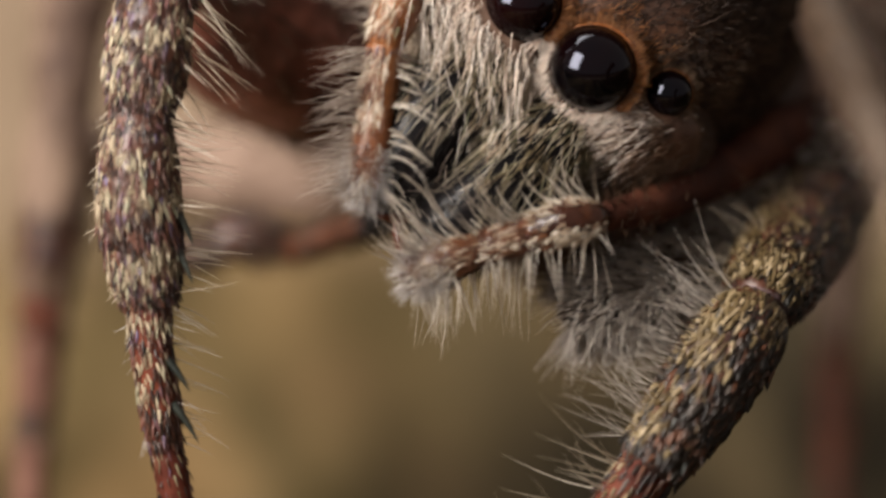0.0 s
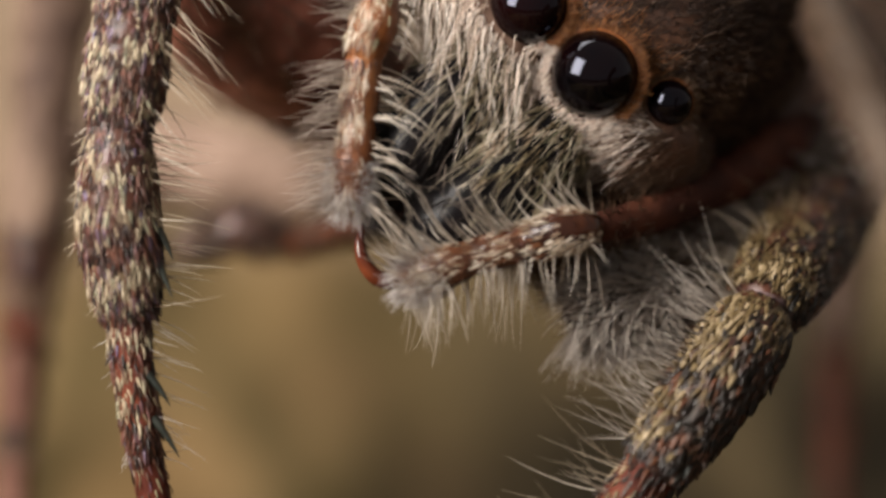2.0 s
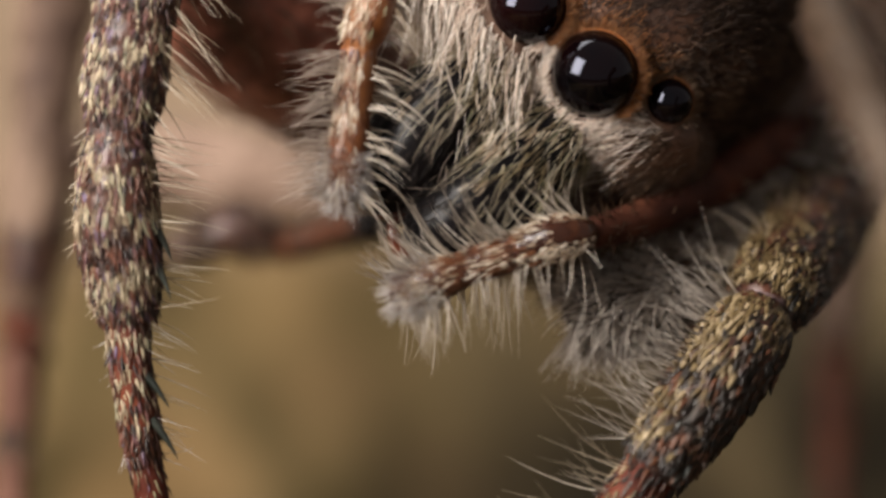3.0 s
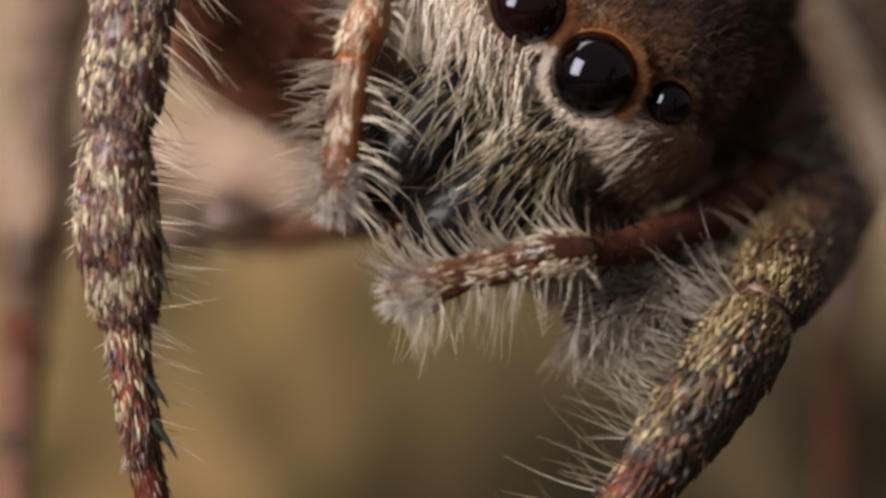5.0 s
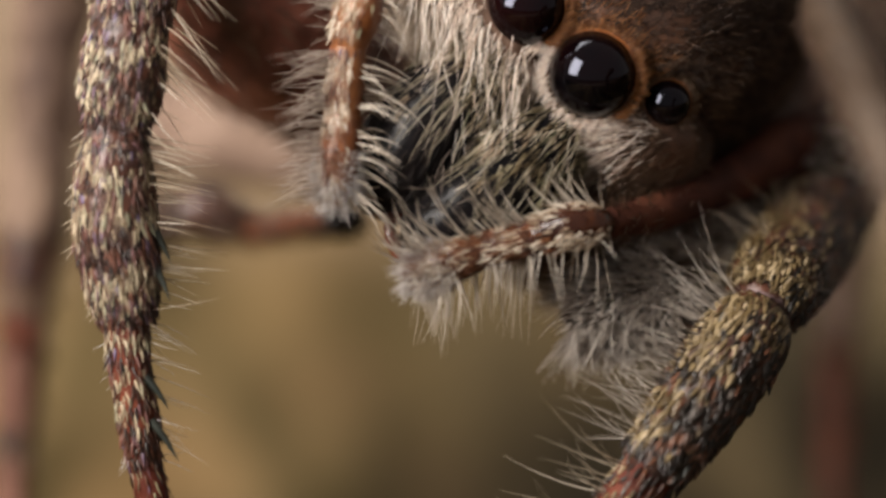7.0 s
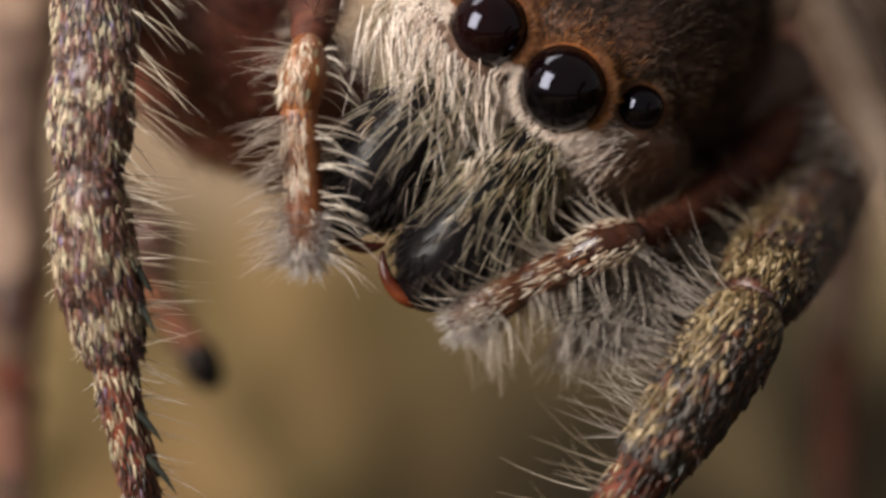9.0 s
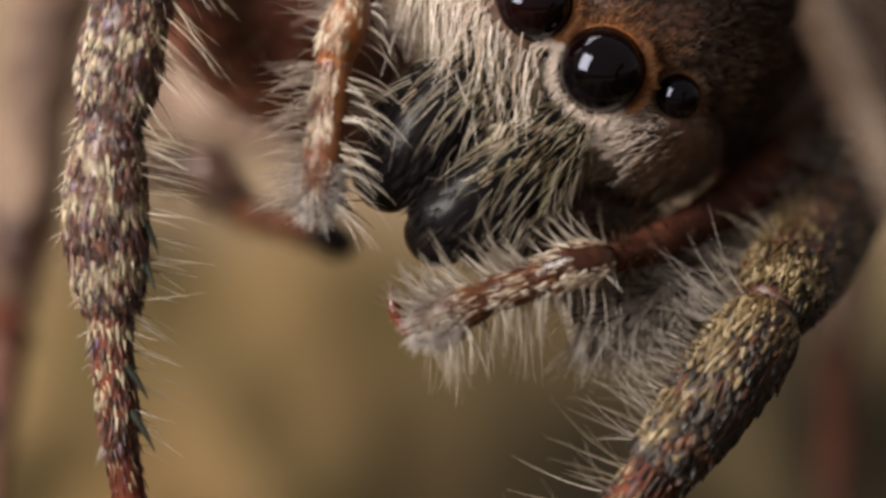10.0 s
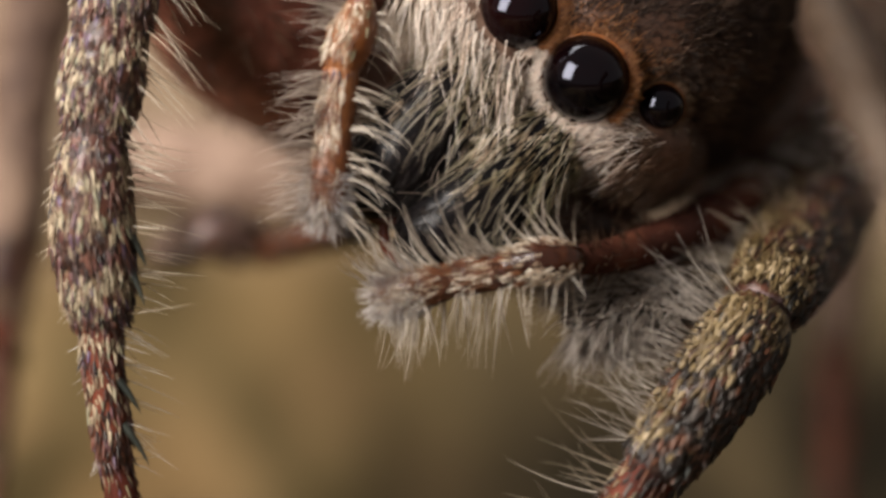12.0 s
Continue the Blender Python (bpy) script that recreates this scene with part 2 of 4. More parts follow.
    band_phase.inputs[1].default_value, band_phase.inputs[2].default_value = 2 * math.pi / (3.6 * MM), 2.85
    band_wave = tree.nodes.new("ShaderNodeMath")
    band_wave.operation = "SINE"
    tree.links.new(band_phase.outputs["Value"], band_wave.inputs[0])
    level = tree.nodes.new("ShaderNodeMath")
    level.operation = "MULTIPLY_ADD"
    tree.links.new(band_wave.outputs["Value"], level.inputs[0])
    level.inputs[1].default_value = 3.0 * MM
    tree.links.new(away_noise.outputs["Value"], level.inputs[2])
    near_dark = ramp(tree, level.outputs["Value"], [(7.5 * MM, (0.27, 0.25, 0.20)), (16.5 * MM, (1.0, 1.0, 0.98))])
    tree.links.new(mixed(tree, "MULTIPLY", 1.0, blend.outputs["Result"], near_dark), b.inputs["Base Color"])
    bumped(tree, b, bark_of(tree, 900.0, 5.0), 0.3 * MM)
    return m


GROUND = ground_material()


# ---- building helpers ----
def mesh_from(name, verts, faces, mat, smooth=True):
    me = bpy.data.meshes.new(name)
    me.from_pydata([tuple(v) for v in verts], [], faces)
    me.materials.append(mat)
    if smooth:
        me.polygons.foreach_set("use_smooth", [True] * len(me.polygons))
    me.update()
    return me


def part(name, me, parent, label="", kind=""):
    ob = new(name, me)
    ob.parent = parent
    return tagged(ob, label=label, kind=kind)


def unit(v):
    return v / np.maximum(np.linalg.norm(v, axis=-1, keepdims=True), 1e-12)


class Limb:
    """A round segment along a smooth line through (x, y, z, radius) in mm, with rounded ends."""

    def __init__(self, knots, rings=26, sides=22, rough=0.03, seed=0):
        k = np.array(knots, float)
        u = np.linspace(0, len(k) - 1, rings)
        i = np.clip(u.astype(int), 0, len(k) - 2)
        f = (u - i)[:, None]
        p0, p1, p2, p3 = k[np.maximum(i - 1, 0)], k[i], k[i + 1], k[np.minimum(i + 2, len(k) - 1)]
        q = 0.5 * (2 * p1 + (p2 - p0) * f + (2 * p0 - 5 * p1 + 4 * p2 - p3) * f ** 2 + (3 * p1 - p0 - 3 * p2 + p3) * f ** 3)
        self.c, self.r = q[:, :3], q[:, 3]
        self.t = unit(np.gradient(self.c, axis=0))
        ref = np.array((0.05, -1.0, 0.03))
        self.n = unit(ref - self.t * (self.t @ ref)[:, None])  # faces the eye
        self.b = np.cross(self.t, self.n)
        self.rings, self.sides, self.rough, self.seed = rings, sides, rough, seed

    def mesh(self, name, mat):
        g = np.random.default_rng(self.seed + 3)
        cs, rs, ts = [], [], []
        ends = (0.0, 0.08, 0.22, 0.42, 0.68)
        for a in ends:
            cs.append(self.c[0] - self.t[0] * self.r[0] * (1 - a) * 0.7), rs.append(self.r[0] * math.sqrt(a * (2 - a)) + 1e-4), ts.append(0)
        for j in range(self.rings):
            cs.append(self.c[j]), rs.append(self.r[j]), ts.append(j)
        for a in ends[::-1]:
            cs.append(self.c[-1] + self.t[-1] * self.r[-1] * (1 - a) * 0.9), rs.append(self.r[-1] * math.sqrt(a * (2 - a)) + 1e-4), ts.append(self.rings - 1)
        w = np.arange(self.sides) / self.sides * 2 * math.pi
        verts = []
        for c, r, j in zip(cs, rs, ts):
            k = r * (1 + self.rough * g.standard_normal(self.sides))
            verts.append(c + self.n[j] * (np.cos(w) * k)[:, None] + self.b[j] * (np.sin(w) * k)[:, None])
        n, s = len(cs), self.sides
        verts = np.concatenate(verts) * MM
        faces = [(a * s + e, a * s + (e + 1) % s, (a + 1) * s + (e + 1) % s, (a + 1) * s + e) for a in range(n - 1) for e in range(s)]
        faces += [tuple(range(s))[::-1], tuple((n - 1) * s + e for e in range(s))]
        return mesh_from(name, verts, faces, mat)

    def roots(self, count, low=0.0, high=1.0, spread=math.pi, middle=0.0, even=False):
        """Places on the skin: point, outward, along, angle from the eye's side, share of the length. even: laid like shingles."""
        a, c = rng.uniform(0, 1, count), rng.uniform(0, 1, count)
        if even:
            a, c = (np.arange(count) * 0.7548777) % 1.0, (np.arange(count) * 0.5698403) % 1.0
        u = (low + (high - low) * a) * (self.rings - 1)
        i = np.clip(u.astype(int), 0, self.rings - 2)
        f = (u - i)[:, None]
        w = middle + spread * (2 * c - 1)
        lerp = lambda a: a[i] * (1 - f) + a[i + 1] * f
        out = unit(lerp(self.n) * np.cos(w)[:, None] + lerp(self.b) * np.sin(w)[:, None])
        return lerp(self.c) + out * (lerp(self.r[:, None])), out, unit(lerp(self.t)), w, u / (self.rings - 1)


def strands(name, parent, mat, root, way, length, width, flat=1.0, bend=None, curl=0.25, steps=4, sides=3, label="", blunt=0.12, belly=0.0, clump=0):
    """Many tapered hairs (or flattened scales) in one mesh. bend: where their tips are drawn to."""
    n = len(root)
    if parent.parent and parent.parent.parent:
        parent = parent.parent  # the coat of a joint belongs to its whole limb
    way, length, width = unit(way), np.broadcast_to(length, n), np.broadcast_to(width, n)
    drawn = np.zeros((n, 3)) if bend is None else np.broadcast_to(bend, (n, 3))
    odd = unit(rng.standard_normal((n, 3))) * curl
    if clump:
        seed = root[rng.choice(n, max(2, n // clump), False)]
        near = np.argmin(((root[:, None] - seed[None]) ** 2).sum(2), 1)
        drawn = drawn + (seed[near] - root) / length[:, None] * rng.uniform(0.3, 1.5, (n, 1))
    side = unit(np.cross(way, np.array((0.1, -1.0, 0.15)) + 0.25 * rng.standard_normal((n, 3))))
    rows = []
    for a in np.linspace(0, 1, steps + 1):
        c = root + length[:, None] * (way * a + (drawn + odd) * a * a * 0.5)
        d = unit(way + (drawn + odd) * a)
        e = unit(side - d * np.sum(side * d, 1, keepdims=True))
        f = np.cross(d, e)
        w = width * (blunt + (1 - blunt) * (1 - a ** 1.6)) * (1 - belly + belly * 4 * a * (1 - a))
        for k in range(sides):
            q = 2 * math.pi * k / sides
            rows.append(c + e * (math.cos(q) * w)[:, None] + f * (math.sin(q) * w * flat)[:, None])
    verts = np.stack(rows, 1).reshape(-1, 3) * MM
    s, quads = sides, []
    for a in range(steps):
        for k in range(s):
            quads.append((a * s + k, a * s + (k + 1) % s, (a + 1) * s + (k + 1) % s, (a + 1) * s + k))
    quads = np.array(quads)
    total = (steps + 1) * s
    index = (np.arange(n)[:, None, None] * total + quads[None]).reshape(-1).astype(np.int32)
    count = len(index) // 4
    me = bpy.data.meshes.new(name)
    me.vertices.add(len(verts))
    me.vertices.foreach_set("co", verts.ravel())
    me.loops.add(len(index))
    me.loops.foreach_set("vertex_index", index)
    me.polygons.add(count)
    me.polygons.foreach_set("loop_start", np.arange(count, dtype=np.int32) * 4)
    me.polygons.foreach_set("use_smooth", np.ones(count, bool))
    me.materials.append(mat)
    me.update(calc_edges=True)
    return part(name, me, parent, label, "stuff" if n > 3 else "")


def patches(points, scale):
    return np.array([noise.noise(Vector(p) * scale) for p in points])


class Blob:
    """A rounded body: centre, three axes with half lengths in mm."""

    def __init__(self, centre, ax, ay, az, half, lump=0.02, power=2.0):
        self.centre, self.half, self.lump, self.power = np.array(centre, float), np.array(half, float), lump, power
        x = unit(np.array(ax, float))
        y = unit(np.array(ay, float) - x * np.dot(x, ay))
        self.axes = np.stack((x, y, np.cross(x, y) * np.sign(np.dot(np.cross(x, y), az))))

    def surface(self, d):
        """Point and normal in the direction d (rows of unit vectors in the body's own axes)."""
        k = (np.abs(d) ** self.power).sum(1, keepdims=True) ** (-1 / self.power)
        p = d * k
        nrm = unit(np.sign(p) * np.abs(p) ** (self.power - 1) / self.half)
        return self.centre + (p * self.half) @ self.axes, nrm @ self.axes

    def mesh(self, name, mat, rings=40, sides=56):
        th = np.linspace(0.02, math.pi - 0.02, rings)
        ph = np.arange(sides) / sides * 2 * math.pi
        d = np.stack([np.outer(np.sin(th), np.cos(ph)), np.outer(np.sin(th), np.sin(ph)), np.outer(np.cos(th), np.ones(sides))], -1).reshape(-1, 3)
        p, nrm = self.surface(d)
        p = p + nrm * (self.lump * patches(p, 3.0))[:, None]
        faces = [(a * sides + e, a * sides + (e + 1) % sides, (a + 1) * sides + (e + 1) % sides, (a + 1) * sides + e) for a in range(rings - 1) for e in range(sides)]
        faces += [tuple(range(sides))[::-1], tuple((rings - 1) * sides + e for e in range(sides))]
        me = mesh_from(name, p * MM, faces, mat)
        bm = bmesh.new()
        bm.from_mesh(me)
        bmesh.ops.recalc_face_normals(bm, faces=bm.faces)
        bm.to_mesh(me)
        bm.free()
        return me

    def roots(self, count):
        return self.surface(unit(rng.standard_normal((count, 3))))


# ---- ground ----
def make_ground():
    n, size = 130, 3000.0
    xs = np.linspace(-1, 1, n)
    xs = np.sign(xs) * np.abs(xs) ** 3.6 * size
    verts = []
    for y in xs:
        for x in xs:
            h = 0.5 * noise.noise(Vector((x * 0.08, y * 0.08, 1.7))) + 0.16 * noise.noise(Vector((x * 0.4, y * 0.4, 5.1)))
            near = min(1.0, math.hypot(x, y) / 14.0)
            verts.append((x * MM, (y + 5) * MM, (h * near - 0.02) * MM))
    faces = [(a * n + b, a * n + b + 1, (a + 1) * n + b + 1, (a + 1) * n + b) for a in range(n - 1) for b in range(n - 1)]
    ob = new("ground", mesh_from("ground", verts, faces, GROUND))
    return tagged(ob, "rough pale brown bark surface with olive and darker areas", "ground", kind="structure")


make_ground()

# ---- the spider ----
spider = tagged(new("spider"), "hairy brown jumping spider on bark, cleaning a leg", "spider")
spider.matrix_world = STAGE

# head
HEAD = Blob((1.249, 1.34, 1.718), (0.70, 0.10, -0.70), (-0.15, -0.98, -0.12), (0.7, 0, 0.7), (1.22, 1.37, 1.06), 0.03, 2.2)
head = part("cephalothorax", HEAD.mesh("cephalothorax", SHELL_FACE), spider, "dark brown head with pale and orange hair round the eyes")


CHEEK = Blob((1.233, 0.74, 0.85), (0.8, 0.25, -0.5), (0, 1, 0), (0.5, 0, 0.8), (0.62, 0.66, 0.46), 0.03)
part("cheek", CHEEK.mesh("cheek", SHELL_FACE), head, "brown cheek with pale hair")


def eye(centre, radius, label):
    me = Blob(centre, (1, 0, 0), (0, 1, 0), (0, 0, 1), (radius, radius, radius), 0.0).mesh("eye", EYE_BLACK, 48, 64)
    ob = part("eye", me, head, label)
    return ob


def eye_rim(centre, radius, facing, label, count=1800):
    """A raised collar round an eye, with its short hair."""
    f = unit(np.array(facing, float))
    a = unit(np.cross(f, (0.2, 0.1, 1.0)))
    b = np.cross(f, a)
    verts, n, m = [], 56, 8
    c0 = np.array(centre)
    for i in range(n):
        w = 2 * math.pi * i / n
        o = a * math.cos(w) + b * math.sin(w)
        thick = radius * 0.026 * (0.15 + 0.85 * max(0.0, min(1.0, 0.35 + float(o @ np.array((0.75, 0, 0.75)))))) * (1 + 0.25 * math.sin(3 * w + 1) + 0.1 * rng.standard_normal())
        for j in range(m):
            q = 2 * math.pi * j / m
            verts.append(c0 + f * (radius * 0.12) + o * (radius * 1.05 + thick * math.cos(q)) + f * thick * 1.3 * math.sin(q))
    faces = [(i * m + j, i * m + (j + 1) % m, ((i + 1) % n) * m + (j + 1) % m, ((i + 1) % n) * m + j) for i in range(n) for j in range(m)]
    rim = part("eye_rim", mesh_from("eye_rim", np.array(verts) * MM, faces, SHELL_ORANGE), head, label)
    w = rng.uniform(0, 2 * math.pi, count)
    o = a * np.cos(w)[:, None] + b * np.sin(w)[:, None]
    root = c0 + o * (radius * rng.uniform(1.0, 1.2, count))[:, None] + f * (radius * rng.uniform(-0.02, 0.16, count))[:, None]
    way = o * 0.55 + np.array((0.35, 0, 0.35)) + f * 0.12 + 0.25 * rng.standard_normal((count, 3))
    size = rng.uniform(0.03, 0.07, count)
    low = o @ np.array((-0.75, 0, -0.62)) > 0.2
    keep = ~low | (rng.uniform(0, 1, count) < 0.5)
    size[low] *= 1.3
    way[low] = np.array((-0.7, 0.08, -0.5)) + o[low] * 0.1 + 0.2 * rng.standard_normal((int(low.sum()), 3))
    for mask, mat, tone in ((low & keep, CREAM if radius > 0.2 else TAWNY, "short hair under the eye"), (~low, ORANGE if radius > 0.2 else TAWNY, "short orange hair over the eye")):
        strands("rim_hair", head, mat, root[mask], way[mask], size[mask], 0.0028, curl=0.4, label=tone)


AME1, AME2, ALE = (0.56, 0.08, 1.593), (0.996, 0.04, 1.144), (1.490, 0.15, 0.968)
eye(AME1, 0.258, "large glossy black front eye")
eye(AME2, 0.283, "large glossy black front eye")
eye(ALE, 0.152, "small glossy black side eye")
MOUTH = Blob((0.854, 0.95, 0.174), (0.8, 0.1, -0.3), (0, 1, 0), (0.3, 0, 0.8), (0.62, 0.5, 0.40), 0.05)
part("maxilla", MOUTH.mesh("maxilla", SHELL_FACE), head, "brown hairy base of a feeler")
_p, _n = MOUTH.roots(1800)
strands("maxilla_hair", head, BROWN, _p, _n * 0.5 + np.array((-0.6, -0.1, -0.3)) + 0.25 * rng.standard_normal(_p.shape), rng.uniform(0.1, 0.25, len(_p)), 0.006, curl=0.4, clump=6, label="brown hair under the cheek")
_p, _n = MOUTH.roots(160)
strands("maxilla_curl_hair", head, PALE, _p, _n * 0.6 + np.array((-0.4, -0.3, 0.1)) + 0.3 * rng.standard_normal(_p.shape), rng.uniform(0.15, 0.35, len(_p)), 0.0045, curl=1.2, steps=7, label="curly pale hair under the cheek")
FLANK = Blob((2.137, 1.75, 0.965), (0.7, 0.3, -0.4), (0, 1, 0), (0.4, 0, 0.7), (0.74, 0.5, 0.56), 0.04)
part("carapace_flank", FLANK.mesh("carapace_flank", SHELL_FACE), head, "dark brown side of the head")
_p, _n = FLANK.roots(1500)
strands("flank_hair", head, BROWN, _p, _n * 0.3 + np.array((0.5, 0.3, -0.1)) + 0.2 * rng.standard_normal(_p.shape), rng.uniform(0.08, 0.18, len(_p)), 0.006, curl=0.2, label="short brown hair of the flank")
eye((2.13, 0.95, 1.318), 0.10, "tiny black rear eye")
eye_rim(AME1, 0.258, (-0.22, -0.97, 0.05), "orange collar of the eye")
eye_rim(AME2, 0.283, (-0.12, -0.99, -0.05), "orange collar of the eye")
eye_rim(ALE, 0.152, (0.25, -0.96, -0.08), "brown collar of the eye", 500)


def head_hair():
    p, nrm = HEAD.roots(80000)
    keep = nrm[:, 1] < 0.25
    eyes = ((AME1, 0.285), (AME2, 0.31), (ALE, 0.185))
    for c, r in eyes:
        keep &= np.linalg.norm((p - c)[:, (0, 2)], axis=1) > r
    p, nrm = p[keep], nrm[keep]
    # height over the row of eyes, along the head's own up
    up = np.array((0.69, 0.0, 0.72))
    mid = np.array(AME2)
    h = (p - mid) @ up
    along = (p - mid) @ np.array((0.71, 0, -0.70))
    pick = rng.uniform(0, 1, len(p))
    brow = (h > 0.05) & (pick < 0.8)
    q, m = p[brow], nrm[brow]
    back = unit(np.array((0.55, 0.5, 0.45)) + 0.2 * rng.standard_normal((len(q), 3)))
    tone = patches(q, 2.4) + 0.25 * rng.standard_normal(len(q))
    for mask, mat, label in ((tone < 0.3, UMBER_HAIR, "short blackish brown hair"), ((tone >= 0.3) & (tone < 0.62), BROWN, "short brown hair"), (tone >= 0.62, TAWNY, "patches of dull tawny hair")):
        k = int(mask.sum())
        strands("crown_hair", head, mat, q[mask], m[mask] * 0.35 + back[mask] * 0.6 + 0.3 * rng.standard_normal((k, 3)), rng.uniform(0.05, 0.12, k), 0.0042, curl=0.3, clump=5 if k < 4000 else 0, label=label)
    near = np.minimum(np.linalg.norm((p - AME1)[:, (0, 2)], axis=1) - 0.258, np.linalg.norm((p - AME2)[:, (0, 2)], axis=1) - 0.283)
    warm = (h > 0.0) & (near < 0.13 + 0.06 * rng.standard_normal(len(p))) & (pick > 0.2)
    q, m = p[warm], nrm[warm]
    strands("brow_hair", head, ORANGE, q, m * 0.3 + 0.16 * rng.standard_normal((len(q), 3)) + np.array((0.5, 0, 0.5)), rng.uniform(0.04, 0.10, len(q)), 0.004, curl=0.3, label="orange hair over the eyes")
    low = (h < 0.04) & (h > -0.40) & (along < 0.66)
    q, m = p[low], nrm[low]
    fine = rng.standard_normal((len(q), 3))
    near = np.minimum(np.linalg.norm((q - AME1)[:, (0, 2)], axis=1), np.linalg.norm((q - AME2)[:, (0, 2)], axis=1)) < 0.60 + 0.10 * rng.standard_normal(len(q))
    for mask, mat, label in ((near, CREAM, "dense short cream hair"), (~near & (fine[:, 0] < 0.2), PALE, "short tan hair of the face")):
        strands("face_down", head, mat, q[mask] + 0.012 * fine[mask], m[mask] * 0.16 + np.array((-0.5, 0, -0.45)) + 0.14 * fine[mask][:, ::-1], rng.uniform(0.06, 0.13, int(mask.sum())), 0.0046, curl=0.2, label=label)
    flow = np.array((-0.35, -0.1, -0.75)) + 0.2 * rng.standard_normal((len(q), 3))
    q, m, flow = q[::3], m[::3], flow[::3]
    strands("face_hair", head, CREAM, q, m * 0.45 + flow, rng.uniform(0.10, 0.22, len(q)), 0.0032, bend=(0.05, 0, -0.3), curl=0.25, clump=5, label="pinkish cream hair under the eyes")


head_hair()


def cheek_hair():
    p, nrm = CHEEK.roots(24000)
    keep = (nrm[:, 1] < 0.2)
    for c, r in ((AME1, 0.30), (AME2, 0.30), (ALE, 0.17)):
        keep &= np.linalg.norm((p - c)[:, (0, 2)], axis=1) > r
    p, nrm = p[keep], nrm[keep]
    away = p[:, 0] - 0.5 * p[:, 2] > 0.92 + 0.16 * rng.standard_normal(len(p))
    away |= p[:, 2] < 0.54 + 0.10 * rng.standard_normal(len(p))
    flow = np.array((-0.8, -0.12, 0.0)) + 0.22 * rng.standard_normal((len(p), 3))
    for mask, mat, label in ((~away, CREAM, "pinkish cream hair of the cheek"), (away, BROWN, "short brown hair of the cheek")):
        k = int(mask.sum())
        strands("cheek_down", head, mat, p[mask], nrm[mask] * 0.16 + flow[mask], rng.uniform(0.08, 0.24, k), 0.0038, bend=(0.0, 0, -0.15), curl=0.3, clump=6 if mat is BROWN else 0, label=label)
    pick = (~away) & (p[:, 0] < 1.05) & (rng.uniform(0, 1, len(p)) < 0.07)
    k = int(pick.sum())
    strands("cheek_hair", head, PALE, p[pick], nrm[pick] * 0.4 + flow[pick], rng.uniform(0.22, 0.45, k), 0.0036, bend=(0.0, 0, -0.35), curl=0.5, clump=3, steps=7, label="long pale hair on the cheek")
    pick = (p[:, 2] < 0.72) & (p[:, 0] < 1.2) & (rng.uniform(0, 1, len(p)) < 0.03)
    k = int(pick.sum())
    strands("cheek_curl_hair", head, OLIVE_HAIR, p[pick], nrm[pick] * 0.5 + flow[pick] + np.array((0.2, -0.1, -0.3)), rng.uniform(0.16, 0.36, k), 0.0036, bend=(-0.4, 0, 0.5), curl=1.0, steps=8, label="curly pale hair low on the cheek")


cheek_hair()


CLYPEUS = Blob((0.30, 0.42, 1.455), (0.68, 0.0, -0.73), (0, 1, 0), (0.73, 0, 0.68), (0.60, 0.42, 0.27), 0.03)
part("clypeus", CLYPEUS.mesh("clypeus", SHELL_TAN), head, "face plate under the eyes covered in cream hair")


def clypeus_fur():
    p, nrm = CLYPEUS.roots(14000)
    keep = nrm[:, 1] < 0.2
    for c, rad in ((AME1, 0.27), (AME2, 0.30)):
        keep &= np.linalg.norm((p - c)[:, (0, 2)], axis=1) > rad
    p, nrm = p[keep], nrm[keep]
    high = (p - CLYPEUS.centre) @ np.array((0.73, 0, 0.68)) > -0.02 + 0.07 * rng.standard_normal(len(p))
    near = np.minimum(np.linalg.norm((p - AME1)[:, (0, 2)], axis=1), np.linalg.norm((p - AME2)[:, (0, 2)], axis=1))
    high &= near < 0.58 + 0.09 * rng.standard_normal(len(p))
    thin = ~high & (rng.uniform(0, 1, len(p)) < 0.3)
    k = int(thin.sum())
    strands("clypeus_hair", head, TAN_HAIR, p[thin], nrm[thin] * 0.35 + np.array((-0.4, -0.1, -0.75)) + 0.16 * rng.standard_normal((k, 3)), rng.uniform(0.14, 0.34, k), 0.0036, bend=(0.1, 0, -0.3), curl=0.35, clump=6, steps=6, label="tawny hair hanging over the jaws")
    p, nrm = p[high], nrm[high]
    k = len(p)
    strands("clypeus_down", head, CREAM, p, nrm * 0.2 + np.array((-0.45, -0.05, -0.6)) + 0.16 * rng.standard_normal((k, 3)), rng.uniform(0.07, 0.2, k), 0.0042, bend=(0.05, 0, -0.2), curl=0.3, clump=14, label="dense cream hair of the face")


clypeus_fur()


def curtain():
    n = 190
    a = rng.uniform(0, 1, n)
    start, end = np.array((-0.15, 0.02, 1.83)), np.array((0.46, -0.02, 1.06))
    root = start + (end - start) * a[:, None] + rng.standard_normal((n, 3)) * np.array((0.10, 0.07, 0.12))
    way = np.array((-0.22, -0.32, -0.9)) + 0.16 * rng.standard_normal((n, 3))
    strands("clypeus_hair", head, CREAM, root, way, 0.14 + 0.46 * rng.uniform(0, 1, n) ** 2.0, 0.0036, bend=(0.22, 0.15, -0.25), curl=0.35, steps=8, clump=3, label="fringe of long cream hair")


curtain()


